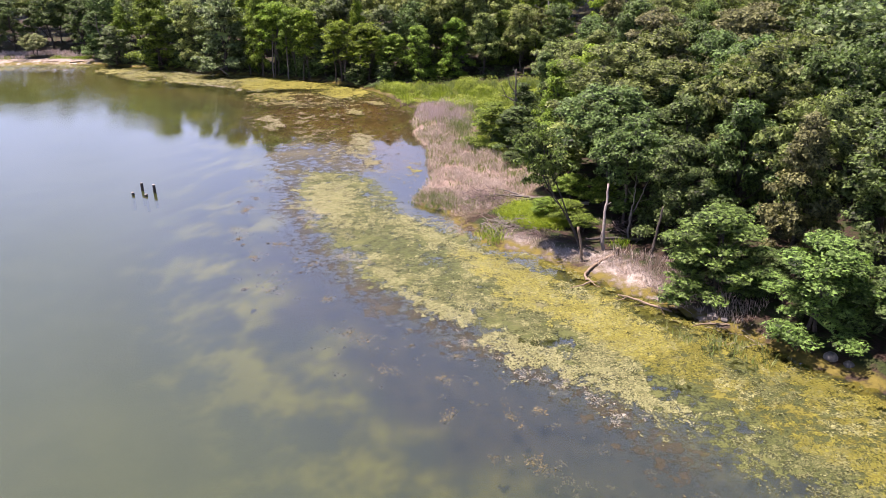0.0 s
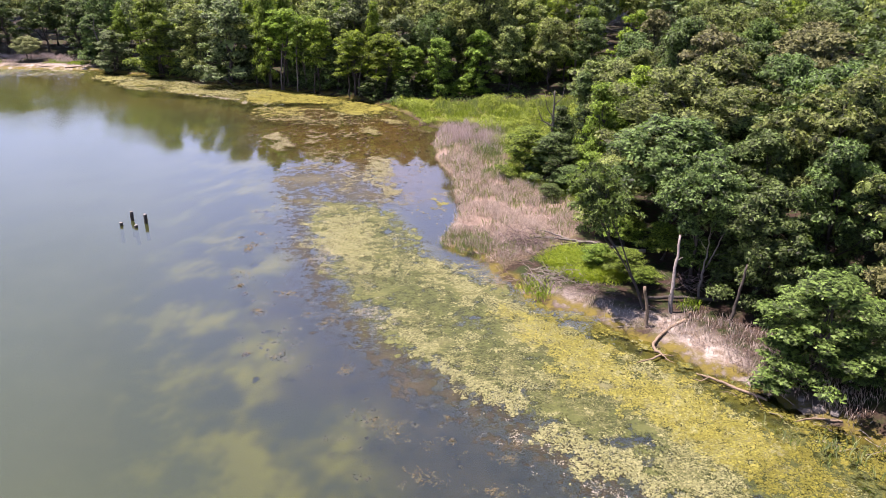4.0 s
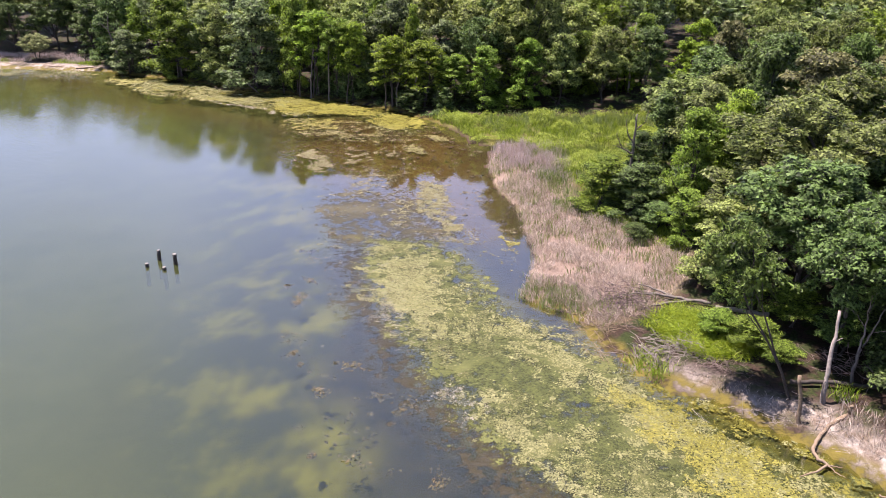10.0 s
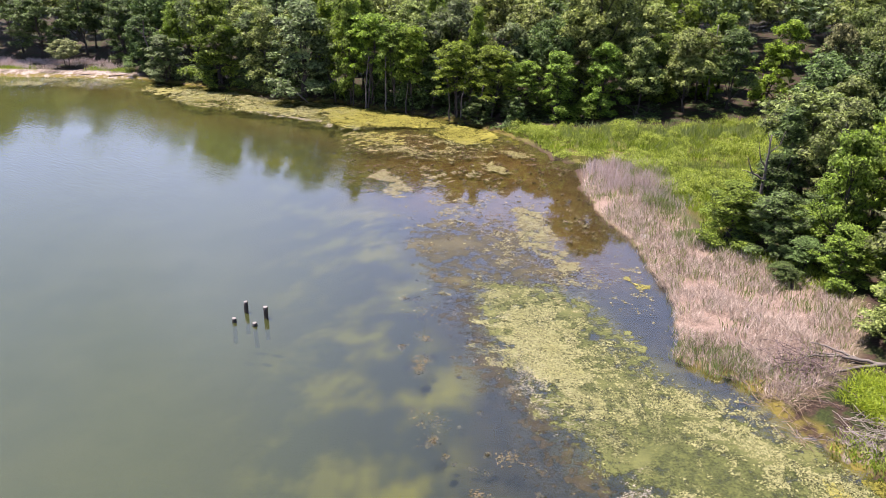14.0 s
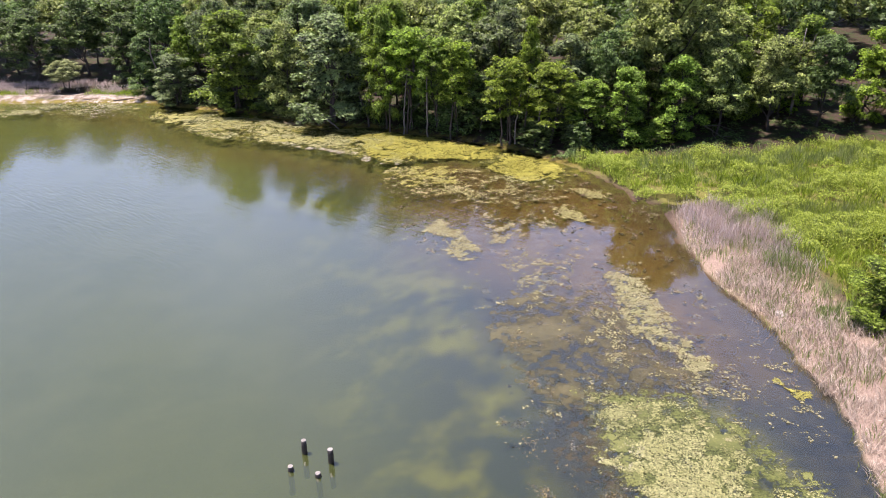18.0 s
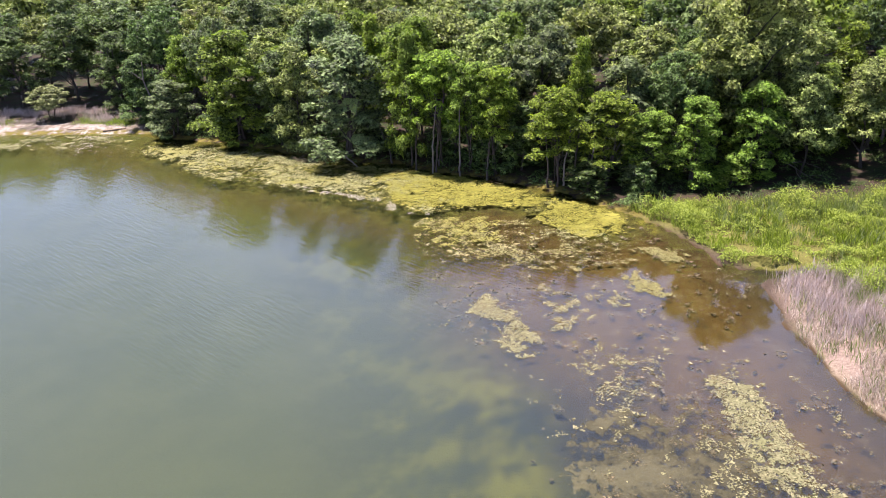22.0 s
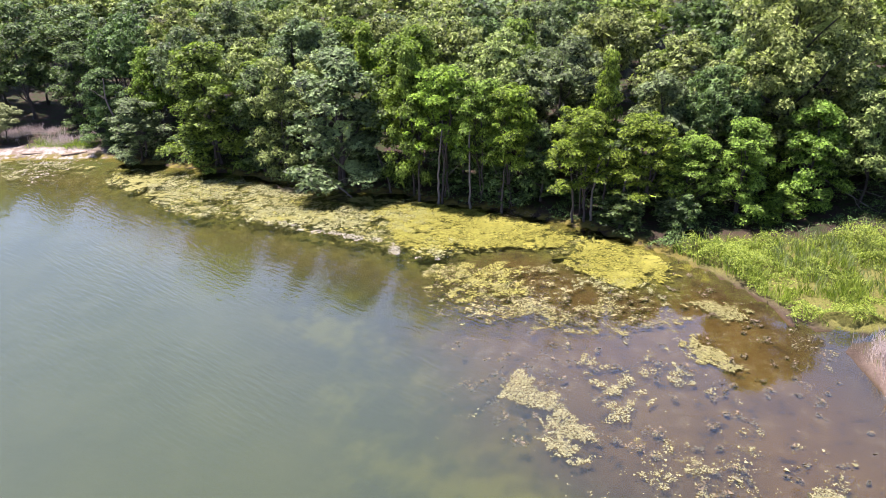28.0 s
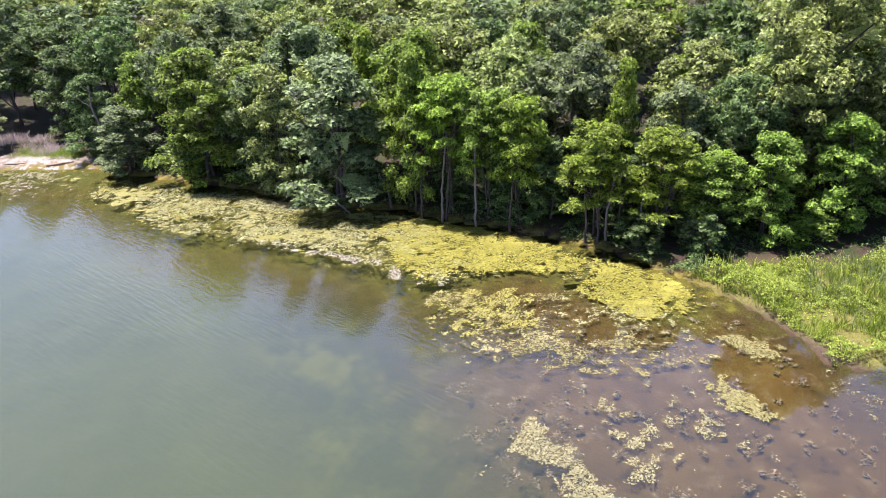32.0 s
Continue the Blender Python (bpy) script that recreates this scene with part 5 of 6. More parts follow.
bank = [p for p in FAR_SHORE if -50 < p[0] < -6]
# bank-foot shade is put into the undergrowth's dark leaf colour
herbs("undergrowth", bank + [(x + 1.6, y + 3.2) for x, y in reversed(bank)], 130, 0.9, 0.2, 425, LEAF_DARK, "dark leafy undergrowth filling in the shade along the wooded bank", soft=0.8, dry=0.25, gaps=0.42)
# the shade behind the marsh is coloured in with dark leaves
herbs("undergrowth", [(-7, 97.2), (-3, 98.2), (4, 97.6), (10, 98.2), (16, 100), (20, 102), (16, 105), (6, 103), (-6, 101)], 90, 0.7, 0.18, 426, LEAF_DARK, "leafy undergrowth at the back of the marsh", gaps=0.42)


PLUMES = [(-1.4, 83.4), (1, 85.6), (4, 83), (4.2, 78), (3.2, 74), (1, 76), (-1.6, 79)]
FRINGE = [(-2.6, 54.0), (-1.4, 56.0), (0.8, 55.2), (2.2, 53.2), (0.4, 51.8)]
BACK = [(2.5, 85.4), (5, 85.0), (11, 83.8), (10, 79.5), (7, 77.0), (4.4, 80)]
MARSH_BACK = [(2.5, 94.8), (8, 95.2), (14, 96.8), (20, 97.6), (21, 95.6), (14, 93.8), (7, 92.6)]
LAWN = [(4.2, 50.4), (6.4, 52.4), (9.6, 50.2), (8.8, 47.4), (6.4, 47.0), (4.8, 48.6)]
blades("reed_bed", REEDS, 210, 0.5, 0.026, 401, REED_TAN, "dry pinkish-tan reeds flattened along the shore", lean=0.9, clump=1.6, thin=0.0, category="reeds")
blades("reed_bed", PLUMES, 150, 1.2, 0.024, 411, REED_PINK, "tall dry reeds with pinkish plumes", soft=1.8, lean=0.3, clump=0.9, category="reeds")
blades("marsh_grass", MARSH, 80, 0.46, 0.05, 421, GRASS, "lush yellow-green marsh grass in tussocks", lean=0.6, clump=1.3, thin=-0.1, lumps=1.3, dry=0.3)
herbs("marsh_herbs", MARSH, 400, 1.15, 0.11, 423, GRASS, "yellow-green marsh growth in low mounds", gaps=0.36, cut=CHANNEL, clump=1.5, dry=0.3)
herbs("marsh_herbs", LAWN, 420, 0.5, 0.07, 424, HERB, "bright green growth behind the sand", gaps=0.3)
blades("marsh_grass", MARSH, 30, 0.62, 0.045, 422, SEDGE, "grey-green sedge among the marsh grass", lean=0.5, clump=3.2, thin=-0.5, lumps=0.9, dry=0.8)
blades("sedge", MARSH_BACK, 60, 1.1, 0.045, 432, SEDGE, "tall grey-green reeds along the back of the marsh", lean=0.4, clump=1.4, thin=-0.1)
blades("sedge", BACK, 80, 0.9, 0.04, 431, SEDGE, "grey-green sedge behind the reeds", lean=0.3)
blades("sedge", FRINGE, 130, 0.58, 0.04, 441, SEDGE, "green reeds at the tip of the point", lean=0.25, dry=-0.5, category="reeds")
blades("marsh_grass", LAWN, 460, 0.5, 0.035, 451, HERB, "bright green grass patch behind the sand", lean=1.4)
blades("marsh_grass", [(2.4, 47.9), (3.4, 48.0), (4.3, 46.6), (3.6, 45.9), (2.5, 46.6)], 220, 0.35, 0.05, 452, GRASS, "bright green grass tuft at the water's edge", lean=0.9, thin=0.4)
blades("marsh_grass", [(11.0, 44.3), (11.8, 44.5), (11.7, 43.8), (11.0, 43.8)], 220, 0.6, 0.04, 453, GRASS, "green grass tuft on the sand", lean=0.6, thin=0.6)
blades("reed_bed", [(11.6, 33.8), (13.4, 33.6), (16, 31.6), (15.4, 29.6), (12.4, 31.4)], 36, 0.7, 0.05, 454, SEDGE, "grey-green reeds standing in the shallows", lean=0.5, dry=-3.0, thin=-0.3, category="reeds")
blades("marsh_grass", [(4.4, 71), (5.4, 66.5), (8.6, 64.6), (9.6, 61.4), (8.6, 60.4), (6, 64.4), (3.8, 67)], 170, 0.5, 0.06, 455, GRASS, "green grass between the reeds and the woods", lean=0.9)
blades("sedge", [(1.4, 84.4), (4, 83), (4.2, 77), (3.4, 72), (3.6, 67), (1.8, 68), (1.2, 76)], 90, 0.9, 0.04, 433, SEDGE, "grey-green sedge growing through the back of the dry reeds", lean=0.4, clump=1.3, thin=-0.1, category="reeds")
blades("reed_bed", REEDS, 30, 0.7, 0.04, 461, SEDGE, "green shoots among the dry reeds", lean=0.4, clump=2.5, thin=0.0, category="reeds")
blades("dry_grass", SAND, 60, 0.34, 0.03, 471, REED_TAN, "dry tan grass on the sandy bank", lean=0.8, clump=1.6, thin=0.05, dry=1.0)
blades("dry_grass", [(10.6, 41.4), (11.4, 43.8), (14.6, 40.6), (17.2, 35.4), (15.4, 33.8), (12.4, 37.4)], 110, 0.5, 0.03, 472, REED_TAN, "dry pinkish grass on the bank below the trees", lean=0.6, clump=0.8, thin=0.1)
blades("dry_grass", CLEARING, 60, 0.5, 0.05, 473, BROWN_GRASS, "brown dry grass in a clearing behind the marsh", lean=0.7, thin=0.4)
blades("dry_grass", GLADE, 120, 0.75, 0.022, 481, REED_PINK, "dry reeds behind the far beach", lean=0.5, dry=2.2, clump=2.5, thin=-0.2)
for patch in ([(-53.6, 121.8), (-54, 124), (-59.6, 124.6), (-59.8, 122.8)], [(-66.5, 122.8), (-66.8, 124.6), (-76, 125.4), (-76, 123.2)]):
    blades("marsh_grass", patch, 200, 0.34, 0.03, 482, GRASS, "green grass behind the far beach", lean=0.9, dry=1.2)


# ---- pilings ----
def piling(x, y, high, radius, seed, label):
    rng = np.random.default_rng(seed)
    ob = group_of("piling", x, y, 0, label, "piling", "old pilings in the pond")
    line = np.stack([np.linspace(0, rng.normal(0, 0.03), 8), np.linspace(0, rng.normal(0, 0.03), 8), np.linspace(-1.3, high, 8)], -1)
    v, f = tube(line, radius * rng.uniform(0.92, 1.06, 8), 12)
    v += rng.normal(0, 0.008, v.shape)
    part("shaft", fast_mesh("shaft", v, f, [PILE_SIDE], True), ob)
    a = np.arange(12) * math.pi / 6
    rim = np.stack([np.cos(a) * radius * 0.96, np.sin(a) * radius * 0.96, np.full(12, high + 0.004)], -1)
    ring = np.stack([np.cos(a) * radius * 0.9, np.sin(a) * radius * 0.9, high + 0.03 + rng.normal(0, 0.01, 12)], -1)
    off = line[-1] * np.array([1, 1, 0])
    v = np.vstack([rim + off, ring + off, np.array([[0, 0, high + 0.035]]) + off])
    f = [(i, (i + 1) % 12, 12 + (i + 1) % 12, 12 + i) for i in range(12)] + [(12 + i, 12 + (i + 1) % 12, 24, 24) for i in range(12)]
    bm = bmesh.new()
    vv = [bm.verts.new(p) for p in v]
    for q in f:
        bm.faces.new([vv[i] for i in dict.fromkeys(q)])
    cap = bpy.data.meshes.new("top")
    bm.to_mesh(cap)
    bm.free()
    cap.materials.append(PILE_TOP)
    part("top", cap, ob, "pale weathered end grain")


piling(-24.3, 58.8, 0.62, 0.12, 1, "black wooden piling with a pale top standing in water")
piling(-23.1, 58.2, 0.66, 0.125, 2, "black wooden piling with a pale top standing in water")
piling(-24.75, 57.8, 0.20, 0.12, 3, "short black piling stump just above the water")
piling(-23.5, 57.35, 0.16, 0.12, 4, "short black piling stump just above the water")


# ---- dead wood ----
def limb_thing(name, lines, material, label, category, group="", rough=0.02, seed=0):
    """Each line: points (relative to the first point of the first line) and radii."""
    x0, y0, z0 = lines[0][0][0]
    ob = group_of(name, x0, y0, z0, label, category, group)
    rng = np.random.default_rng(seed)
    for i, (pts, radii) in enumerate(lines):
        p = np.asarray(pts, float) - np.array([x0, y0, z0])
        t = np.linspace(0, len(p) - 1, max(6, 4 * len(p)))
        k = np.arange(len(p))
        fine = np.stack([np.interp(t, k, p[:, c]) for c in range(3)], -1)
        fine[1:-1] += rng.normal(0, rough, (len(t) - 2, 3))
        r = np.interp(t, np.linspace(0, len(p) - 1, len(radii)), radii) * rng.uniform(0.92, 1.08, len(t))
        v, f = tube(fine, r, 8)
        part("trunk" if i == 0 else "branch", fast_mesh(name, v, f, [material], True), ob)
    return ob


g = gz(10.3, 43.6)
limb_thing("dead_snag", [([(10.3, 43.6, g - 0.2), (10.25, 43.7, g + 1.2), (10.4, 44.1, g + 2.8), (10.55, 44.5, 4.6)], (0.128, 0.098, 0.083, 0.060)),
                         ([(10.3, 43.6, g), (10.05, 43.5, g + 0.6), (10.1, 43.5, g + 1.3)], (0.068, 0.045, 0.022)),
                         ([(10.4, 44.1, g + 2.8), (10.7, 44.0, g + 3.1)], (0.030, 0.015))], DEAD_WOOD, "bare bleached dead tree standing on the sand", "dead tree", seed=1)
g = gz(8.7, 42.3)
limb_thing("dead_snag", [([(8.7, 42.3, g - 0.2), (8.62, 42.4, g + 0.9), (8.4, 42.6, g + 2.2)], (0.112, 0.083, 0.075))], DRIFT, "broken dead trunk at the water's edge", "dead tree", seed=2)
g = gz(12.2, 45.0)
limb_thing("dead_tree", [([(12.2, 45.0, g - 0.2), (12.3, 45.2, g + 1.6), (12.9, 45.5, g + 2.6), (13.5, 45.8, g + 3.9)], (0.083, 0.068, 0.045, 0.022)),
                         ([(12.3, 45.2, g + 1.6), (12.6, 45.6, g + 2.8), (12.7, 45.9, g + 4.3)], (0.060, 0.038, 0.019)),
                         ([(12.6, 45.6, g + 2.8), (12.0, 45.8, g + 3.5), (11.4, 46.1, g + 3.8)], (0.022, 0.015, 0.007)),
                         ([(12.9, 45.5, g + 2.6), (13.6, 45.2, g + 2.9)], (0.022, 0.009)),
                         ([(12.65, 45.7, g + 3.5), (13.1, 46.2, g + 4.4)], (0.022, 0.007))], PALE_BARK, "forked dead tree with bare twigs", "dead tree", seed=3)
g = gz(7.5, 70)
limb_thing("dead_tree", [([(7.5, 70.0, g - 0.2), (7.5, 70.0, g + 3.5), (7.5, 70.0, g + 6.6)], (0.14, 0.11, 0.05)),
                         ([(7.5, 70.0, g + 3.6), (6.6, 69.9, g + 4.1), (6.1, 69.8, g + 5.2)], (0.07, 0.05, 0.02)),
                         ([(7.5, 70.0, g + 4.4), (6.9, 69.8, g + 5.2), (6.7, 69.8, g + 6.2)], (0.06, 0.04, 0.015)),
                         ([(7.5, 70.0, g + 5.4), (8.1, 69.9, g + 6.0), (8.3, 69.9, g + 6.9)], (0.05, 0.03, 0.015)),
                         ([(6.6, 69.9, g + 4.1), (5.9, 69.8, g + 4.3)], (0.04, 0.012)),
                         ([(7.5, 70.0, g + 6.0), (7.2, 69.9, g + 6.8)], (0.035, 0.012))], PALE_BARK, "bare grey dead tree rising above the shrubs", "dead tree", rough=0.012, seed=4)
limb_thing("driftwood_log", [([(10.7, 42.4, gz(10.7, 42.4) + 0.1), (9.9, 42.0, 0.42), (9.2, 41.4, 0.34), (8.6, 40.7, 0.16), (8.55, 40.1, 0.1), (8.8, 39.75, 0.08), (8.2, 39.4, 0.06), (7.4, 39.1, 0.03)], (0.098, 0.090, 0.083, 0.075, 0.068, 0.060, 0.045, 0.022)),
                             ([(8.8, 39.75, 0.08), (9.1, 39.5, 0.14), (9.3, 39.6, 0.12)], (0.038, 0.022, 0.011)),
                             ([(8.8, 39.75, 0.08), (8.9, 39.3, 0.05), (9.2, 39.0, 0.04)], (0.030, 0.022, 0.011))], DRIFT, "curved driftwood log lying from sand into the water", "log", seed=5)

limb_thing("fallen_tree", [([(8.2, 52.6, 0.75), (7.0, 53.2, 0.62), (5.6, 54.0, 0.55), (4.4, 54.4, 0.5)], (0.11, 0.095, 0.07, 0.04)),
                           ([(7.4, 53.0, 0.65), (6.2, 53.0, 0.55), (5.0, 52.8, 0.42), (4.2, 52.4, 0.35)], (0.10, 0.08, 0.05, 0.03)),
                           ([(6.4, 53.6, 0.6), (5.4, 54.5, 0.7), (4.6, 54.9, 0.75)], (0.07, 0.05, 0.02)),
                           ([(5.6, 54.0, 0.55), (4.2, 53.7, 0.7), (3.0, 53.2, 0.8)], (0.06, 0.04, 0.02))], PALE_BARK, "bleached fallen tree lying across the reeds", "fallen tree", seed=6)
limb_thing("fallen_log", [([(8.3, 52.1, 0.7), (9.6, 51.8, 0.72), (10.9, 51.3, 0.75)], (0.15, 0.14, 0.13))], DEAD_WOOD, "pale fallen log at the edge of the woods", "log", seed=7)
limb_thing("fallen_log", [([(9.4, 45.0, 0.62), (11.2, 44.9, 0.66), (13.2, 44.5, 0.68)], (0.10, 0.11, 0.09))], BARK, "brown fallen log behind the sandy bank", "log", seed=8)
limb_thing("driftwood_branch", [([(10.0, 38.1, 0.03), (10.4, 37.6, 0.10), (11.2, 36.9, 0.10), (12.4, 35.7, 0.12)], (0.03, 0.05, 0.07, 0.06)),
                                ([(10.4, 37.6, 0.1), (10.0, 37.4, 0.05), (9.7, 37.6, 0.03)], (0.03, 0.02, 0.015))], DRIFT, "long driftwood branch lying along the waterline", "branch", seed=9)
limb_thing("driftwood_branch", [([(13.0, 34.2, 0.03), (14.0, 34.4, 0.08), (15.0, 34.0, 0.14)], (0.02, 0.05, 0.05))], DRIFT, "driftwood branch reaching into the water", "branch", seed=10)
limb_thing("driftwood_log", [([(-60.2, 121.6, 0.22), (-59.4, 121.5, 0.24), (-58.2, 121.6, 0.24)], (0.10, 0.12, 0.10))], DRIFT, "driftwood log on the far beach", "log", seed=11)
limb_thing("driftwood_log", [([(-56.2, 120.9, 0.18), (-55.0, 121.1, 0.24), (-54.0, 121.4, 0.28)], (0.10, 0.12, 0.11))], DRIFT, "driftwood log on the far beach", "log", seed=12)
g = gz(10.95, 42.6)
limb_thing("stump", [([(10.95, 42.6, g - 0.1), (10.95, 42.62, g + 0.25), (10.96, 42.63, g + 0.48)], (0.12, 0.10, 0.095))], DRIFT, "small broken stump on the sand", "stump", seed=13)
g = gz(13.0, 41.9)
limb_thing("bare_trunk", [([(12.9, 41.9, g - 0.2), (13.2, 42.2, g + 1.4), (13.6, 42.6, g + 3.2)], (0.10, 0.085, 0.06))], BARK, "grey leaning trunk under the creeper", "tree trunk", seed=14)
for i, (x, y, h, dx) in enumerate(((-23.4, 106.5, 5.0, 0.2), (-22.0, 105.9, 6.4, 0.5), (-21.7, 106.0, 6.6, 0.9), (-19.7, 104.8, 6.2, 0.1), (-17.5, 103.8, 3.4, 0.3), (-12.8, 101.4, 4.4, -0.2),
                                   (-12.0, 101.3, 4.8, -0.5), (-11.6, 101.2, 4.6, 0.5), (-10.7, 101.6, 4.8, 0.4), (-9.7, 100.6, 3.6, 0.4), (-8.5, 100.2, 3.4, 1.0), (-25.6, 108.6, 3.0, -0.9))):
    g = gz(x, y)
    limb_thing("bare_trunk", [([(x, y, g - 0.2), (x + dx * 0.2, y + 0.2, g + h * 0.4), (x + dx, y + 0.5, g + h)], (0.10, 0.075, 0.045))], PALE_BARK if i in (1, 3, 7, 9) else BARK,
               "slender grey trunk at the edge of the water", "tree trunk", "trunks on the bank", 0.03, 20 + i)


g = gz(15.9, 106.6)
limb_thing("dead_tree", [([(15.9, 106.6, g - 0.2), (15.8, 106.5, 4.5), (15.9, 106.4, 9.4)], (0.15, 0.11, 0.03)),
                         ([(15.85, 106.5, 6.0), (15.2, 106.3, 7.0), (14.9, 106.2, 8.2)], (0.06, 0.045, 0.02)),
                         ([(15.85, 106.5, 7.0), (16.6, 106.3, 7.8), (16.9, 106.2, 9.0)], (0.05, 0.04, 0.015)),
                         ([(15.2, 106.3, 7.0), (14.6, 106.2, 7.2)], (0.03, 0.015))], DEAD_WOOD, "bare pale dead tree among the leafy ones", "dead tree", seed=41)
g = gz(38.2, 75.5)
limb_thing("dead_tree", [([(38.2, 75.5, g - 0.2), (38.1, 75.3, 5.0), (38.3, 75.0, 9.0), (37.9, 74.8, 11.2)], (0.2, 0.16, 0.12, 0.05)),
                         ([(38.2, 75.1, 8.0), (39.4, 75.0, 9.2), (40.4, 75.0, 9.6)], (0.09, 0.07, 0.03)),
                         ([(38.3, 75.0, 9.0), (37.4, 74.8, 9.6), (37.0, 74.8, 10.4)], (0.07, 0.05, 0.02))], DEAD_WOOD, "bleached dead tree standing in the dark woods", "dead tree", seed=42)
limb_thing("fallen_branch", [([(4.8, 103.6, gz(4.8, 103.6) + 1.4), (6.0, 101.9, 1.5), (7.0, 100.2, 1.0), (7.6, 99.2, 0.75)], (0.06, 0.05, 0.035, 0.015)),
                             ([(6.0, 101.9, 1.5), (7.2, 101.2, 1.7), (8.2, 100.6, 1.4)], (0.035, 0.025, 0.012)),
                             ([(6.5, 101.1, 1.3), (6.2, 100.2, 1.2), (6.4, 99.5, 0.9)], (0.04, 0.03, 0.012)),
                             ([(7.0, 100.2, 1.0), (8.0, 99.8, 1.1)], (0.03, 0.012))], PALE_BARK, "bare fallen branch reaching over the marsh edge", "branch", seed=43)
g = gz(-49.5, 119.8)
limb_thing("dead_tree", [([(-49.5, 119.8, g - 0.2), (-49.8, 119.6, 2.6), (-50.4, 119.3, 5.6), (-50.2, 119.2, 7.4)], (0.14, 0.11, 0.07, 0.03)),
                         ([(-49.8, 119.6, 2.6), (-48.8, 119.2, 4.2), (-48.4, 119.0, 5.8)], (0.07, 0.05, 0.02)),
                         ([(-50.4, 119.3, 5.6), (-51.4, 119.0, 6.6)], (0.05, 0.02))], PALE_BARK, "bare grey forked tree at the end of the beach", "dead tree", seed=44)


def heap(name, x, y, count, spread, long, material, label, seed, flat=0.35, lean=(0, 0)):
    """A pile of bare sticks, each a part."""
    rng = np.random.default_rng(seed)
    z = gz(x, y)
    ob = group_of(name, x, y, z, label, "brush")
    shapes = []
    for k in range(8):
        pieces = [tube(wander(rng, (-0.5, 0, 0), (0.5, 0, 0), 5, 0.045), np.linspace(0.014, 0.004, 5), 3)]
        for b in range(2):
            u = rng.uniform(-0.2, 0.35)
            pieces.append(tube(wander(rng, (u, 0, 0), (u + rng.uniform(0.1, 0.3), rng.normal(0, 0.14), rng.uniform(0, 0.2)), 3, 0.02), np.linspace(0.011, 0.004, 3), 3))
        v, f = joined(pieces)
        shapes.append(fast_mesh("stick", v, f, [material]))
    for i in range(count):
        s = part("stick", shapes[i % 8], ob)
        px, py = rng.normal(0, spread[0]), rng.normal(0, spread[1])
        up = 0.05 + abs(rng.normal(0, flat)) * math.exp(-(px / spread[0]) ** 2 / 3)
        turn = math.degrees(math.atan2(lean[1], lean[0])) + rng.normal(0, 45)
        ln = long * rng.uniform(0.5, 1.3)
        s.matrix_basis = pose(px, py, up, rng.uniform(0, 360), rng.normal(0, 16), turn) @ Matrix.Diagonal((ln, ln * 0.9, ln * 0.9, 1))
    return ob


heap("brush_pile", 3.2, 52.9, 150, (1.2, 1.1), 1.7, BRUSH, "heap of bare grey-pink branches beside the reeds", 61, 0.45, (1, -0.4))
heap("brush_pile", 2.2, 51.4, 60, (0.7, 0.9), 1.5, DRIFT, "driftwood sticks washed up at the reed edge", 62, 0.2, (0.6, -1))
heap("brush_pile", 4.9, 47.9, 90, (0.9, 0.5), 1.4, DEAD_WOOD, "bleached flattened reeds and sticks in a heap", 63, 0.18, (1, -0.8))
heap("brush_pile", 6.4, 46.1, 60, (0.7, 0.5), 0.9, BRUSH, "grey tangled brush on the bank", 64, 0.22, (1, 0))
heap("driftwood_sticks", 8.6, 42.9, 50, (1.4, 0.6), 1.0, DEAD_WOOD, "bleached sticks scattered on the sand", 65, 0.03, (1, -0.3))
heap("driftwood_sticks", 10.6, 41.2, 40, (0.9, 0.7), 0.9, DEAD_WOOD, "bleached sticks scattered on the sand", 66, 0.03, (1, -0.6))
heap("brush_pile", 13.2, 37.8, 70, (1.1, 1.3), 1.3, BRUSH, "bare twiggy brush below the overhanging trees", 67, 0.5, (0.3, 1))
heap("brush_pile", 12.9, 46.4, 50, (0.9, 0.8), 1.5, BRUSH, "bare twigs below the dead tree", 68, 0.7, (0.3, 1))
heap("brush_pile", 6.3, 66.6, 40, (0.6, 0.4), 0.9, DEAD_WOOD, "grey brush under the shrub", 69, 0.25, (1, 0))
heap("driftwood_sticks", 1.6, 49.3, 40, (0.5, 1.3), 1.3, DRIFT, "driftwood sticks along the waterline", 70, 0.05, (0.5, -1))
heap("driftwood_sticks", 15.6, 33.3, 30, (1.2, 0.7), 0.9, DEAD_WOOD, "pale debris washed up on the bank", 71, 0.05, (1, -0.8))

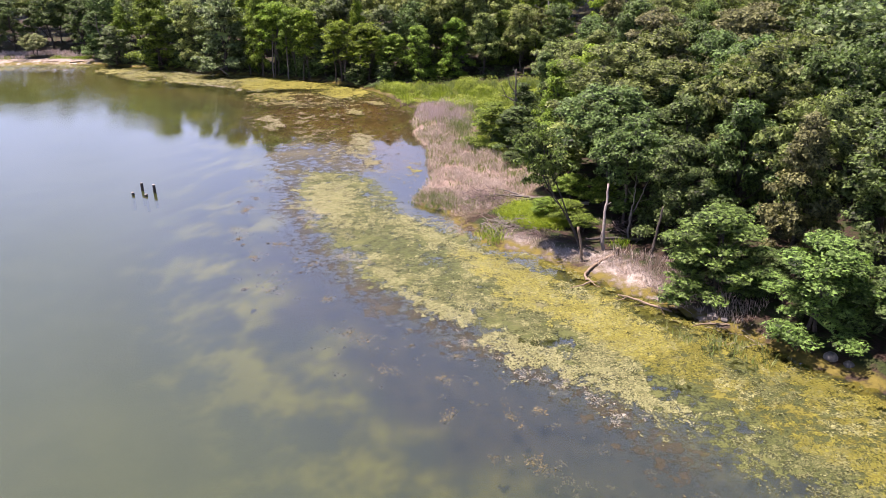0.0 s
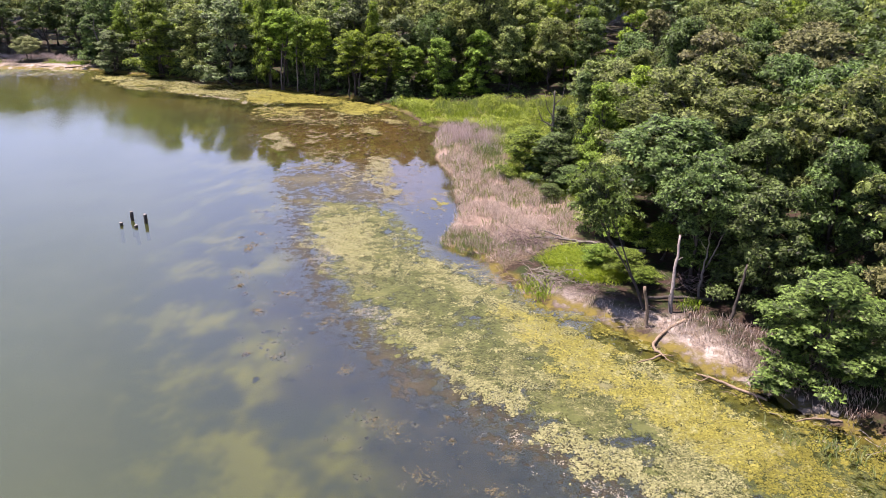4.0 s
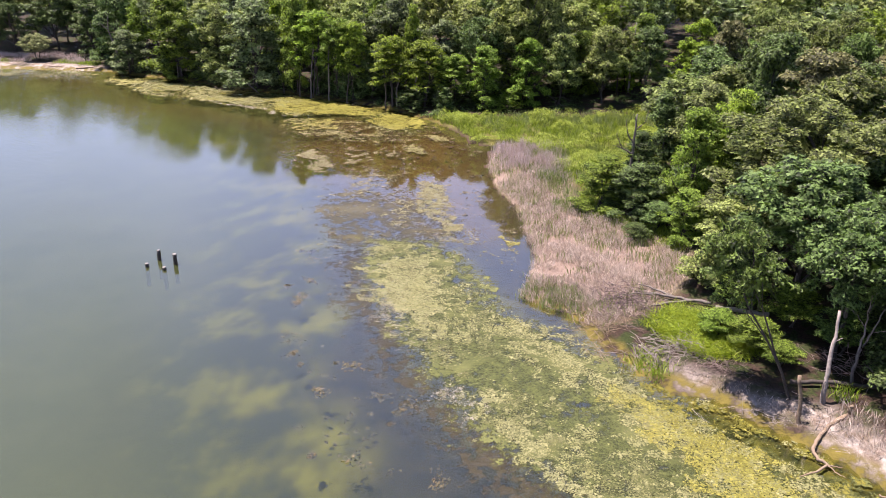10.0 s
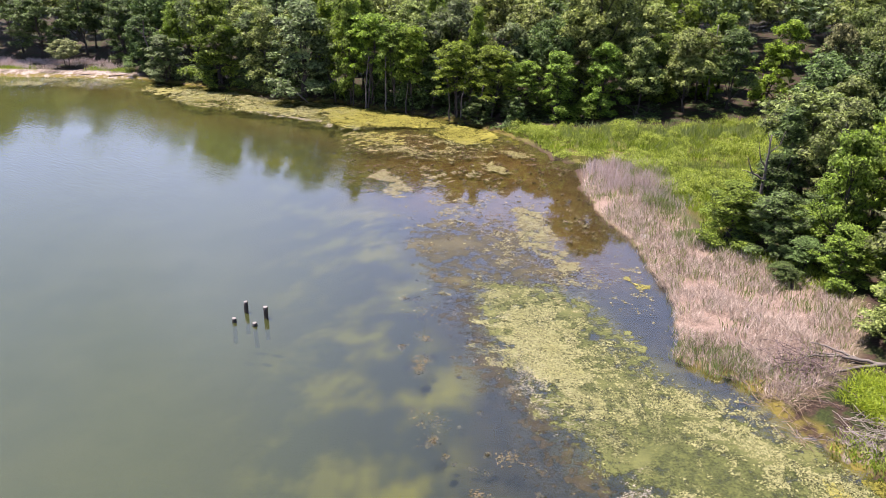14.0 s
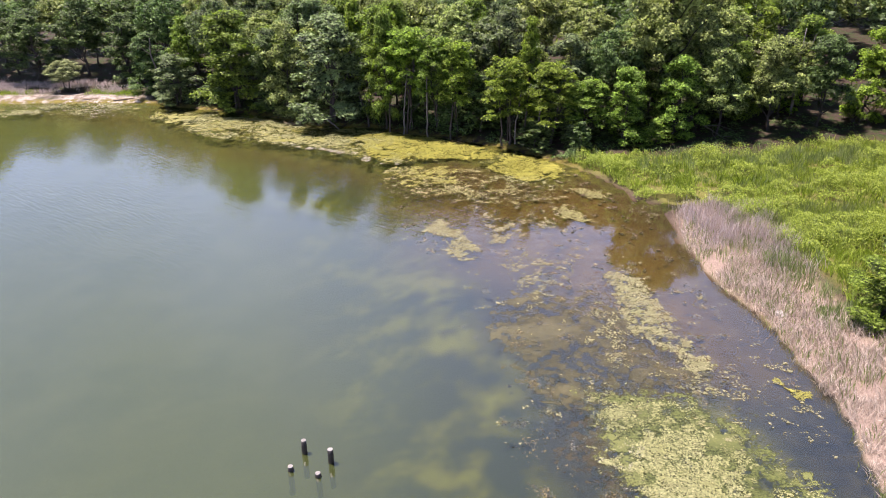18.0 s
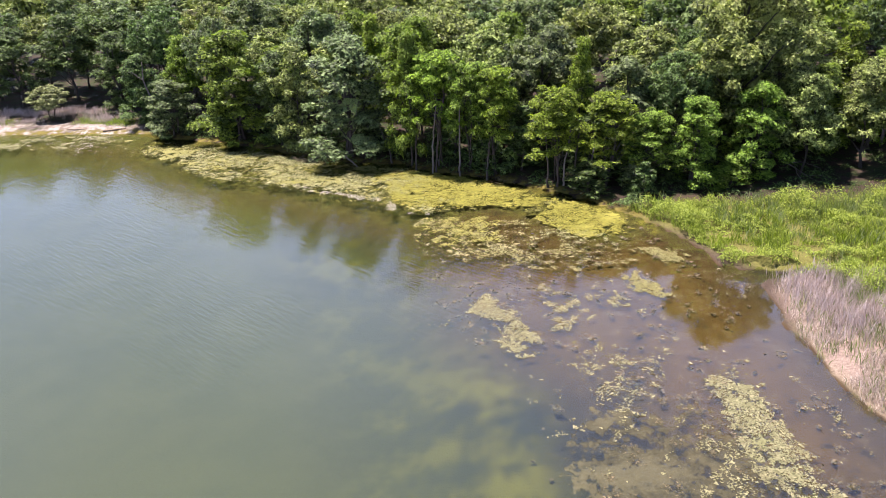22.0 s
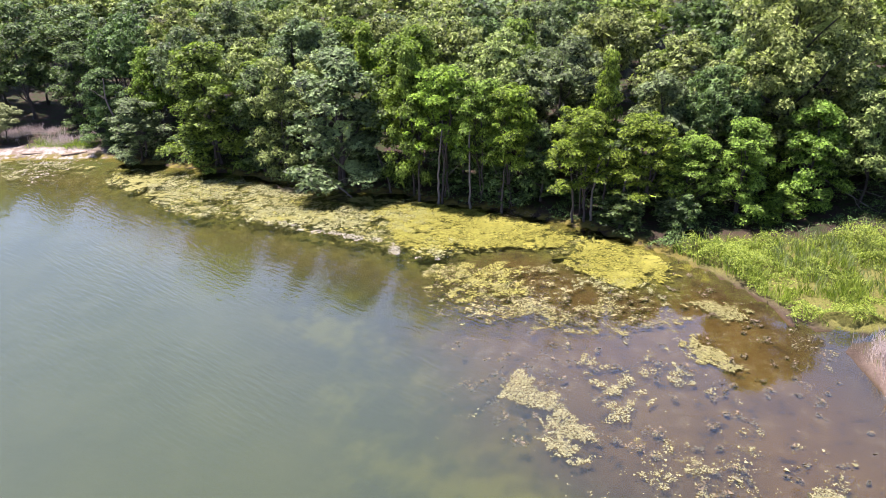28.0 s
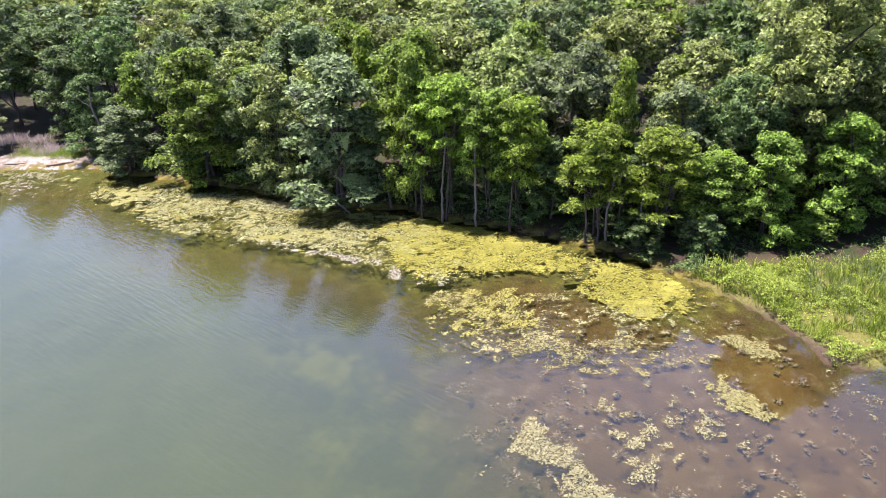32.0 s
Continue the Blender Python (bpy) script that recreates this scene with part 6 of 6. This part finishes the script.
heap("driftwood_sticks", -31.6, 110.0, 24, (1.4, 0.5), 1.1, DRIFT, "dead sticks at the foot of the wooded bank", 72, 0.12, (1, -0.6))
heap("driftwood_sticks", -16.4, 103.3, 24, (1.4, 0.5), 1.0, DRIFT, "dead sticks at the foot of the wooded bank", 73, 0.12, (1, -0.6))
heap("driftwood_sticks", -1.7, 66.6, 26, (0.35, 2.2), 0.8, DRIFT, "broken reed stems washed along the reed edge", 74, 0.04, (0.1, 1))
heap("driftwood_sticks", -2.2, 76.5, 26, (0.35, 2.2), 0.8, DRIFT, "broken reed stems washed along the reed edge", 75, 0.04, (0.1, 1))
limb_thing("fallen_tree", [([(-30.8, 110.6, 1.0), (-30.0, 109.4, 0.7), (-29.0, 108.4, 0.25), (-28.6, 107.8, 0.02)], (0.10, 0.09, 0.07, 0.04)),
                            ([(-30.0, 109.4, 0.7), (-29.2, 109.2, 1.1), (-28.6, 109.0, 1.2)], (0.04, 0.03, 0.012))], PALE_BARK, "leaning dead trunk reaching from the bank into the water", "fallen tree", seed=45)


def stone(x, y, size, seed, name, label, category, material, high=0.45):
    rng = np.random.default_rng(seed)
    bm = bmesh.new()
    bmesh.ops.create_icosphere(bm, subdivisions=2, radius=size)
    for v in bm.verts:
        k = 1 + 0.3 * noise.noise(v.co / size * 1.4 + Vector((seed, 0, 0)))
        v.co = Vector((v.co.x * k * rng.uniform(0.97, 1.03), v.co.y * k, v.co.z * k * high))
    me = bpy.data.meshes.new(name)
    bm.to_mesh(me)
    bm.free()
    me.materials.append(material)
    ob = new(name, me)
    ob.matrix_basis = pose(x, y, gz(x, y) + size * high * 0.3)
    return tagged(ob, label, category)


stone(-0.05, 69.3, 0.3, 1, "white_litter", "white scrap of litter lying on the dry reeds", "litter", STONE, 0.5)
stone(4.2, 84.6, 0.22, 2, "white_litter", "pale scrap of litter in the marsh", "litter", STONE, 0.6)
for i, (x, y, r) in enumerate(((14.4, 34.9, 0.3), (14.9, 34.5, 0.22), (18.6, 30.4, 0.35), (19.2, 29.8, 0.25), (13.9, 35.6, 0.18))):
    stone(x, y, r, 10 + i, "rock", "grey rock at the foot of the bank", "rock", ROCK, 0.7)
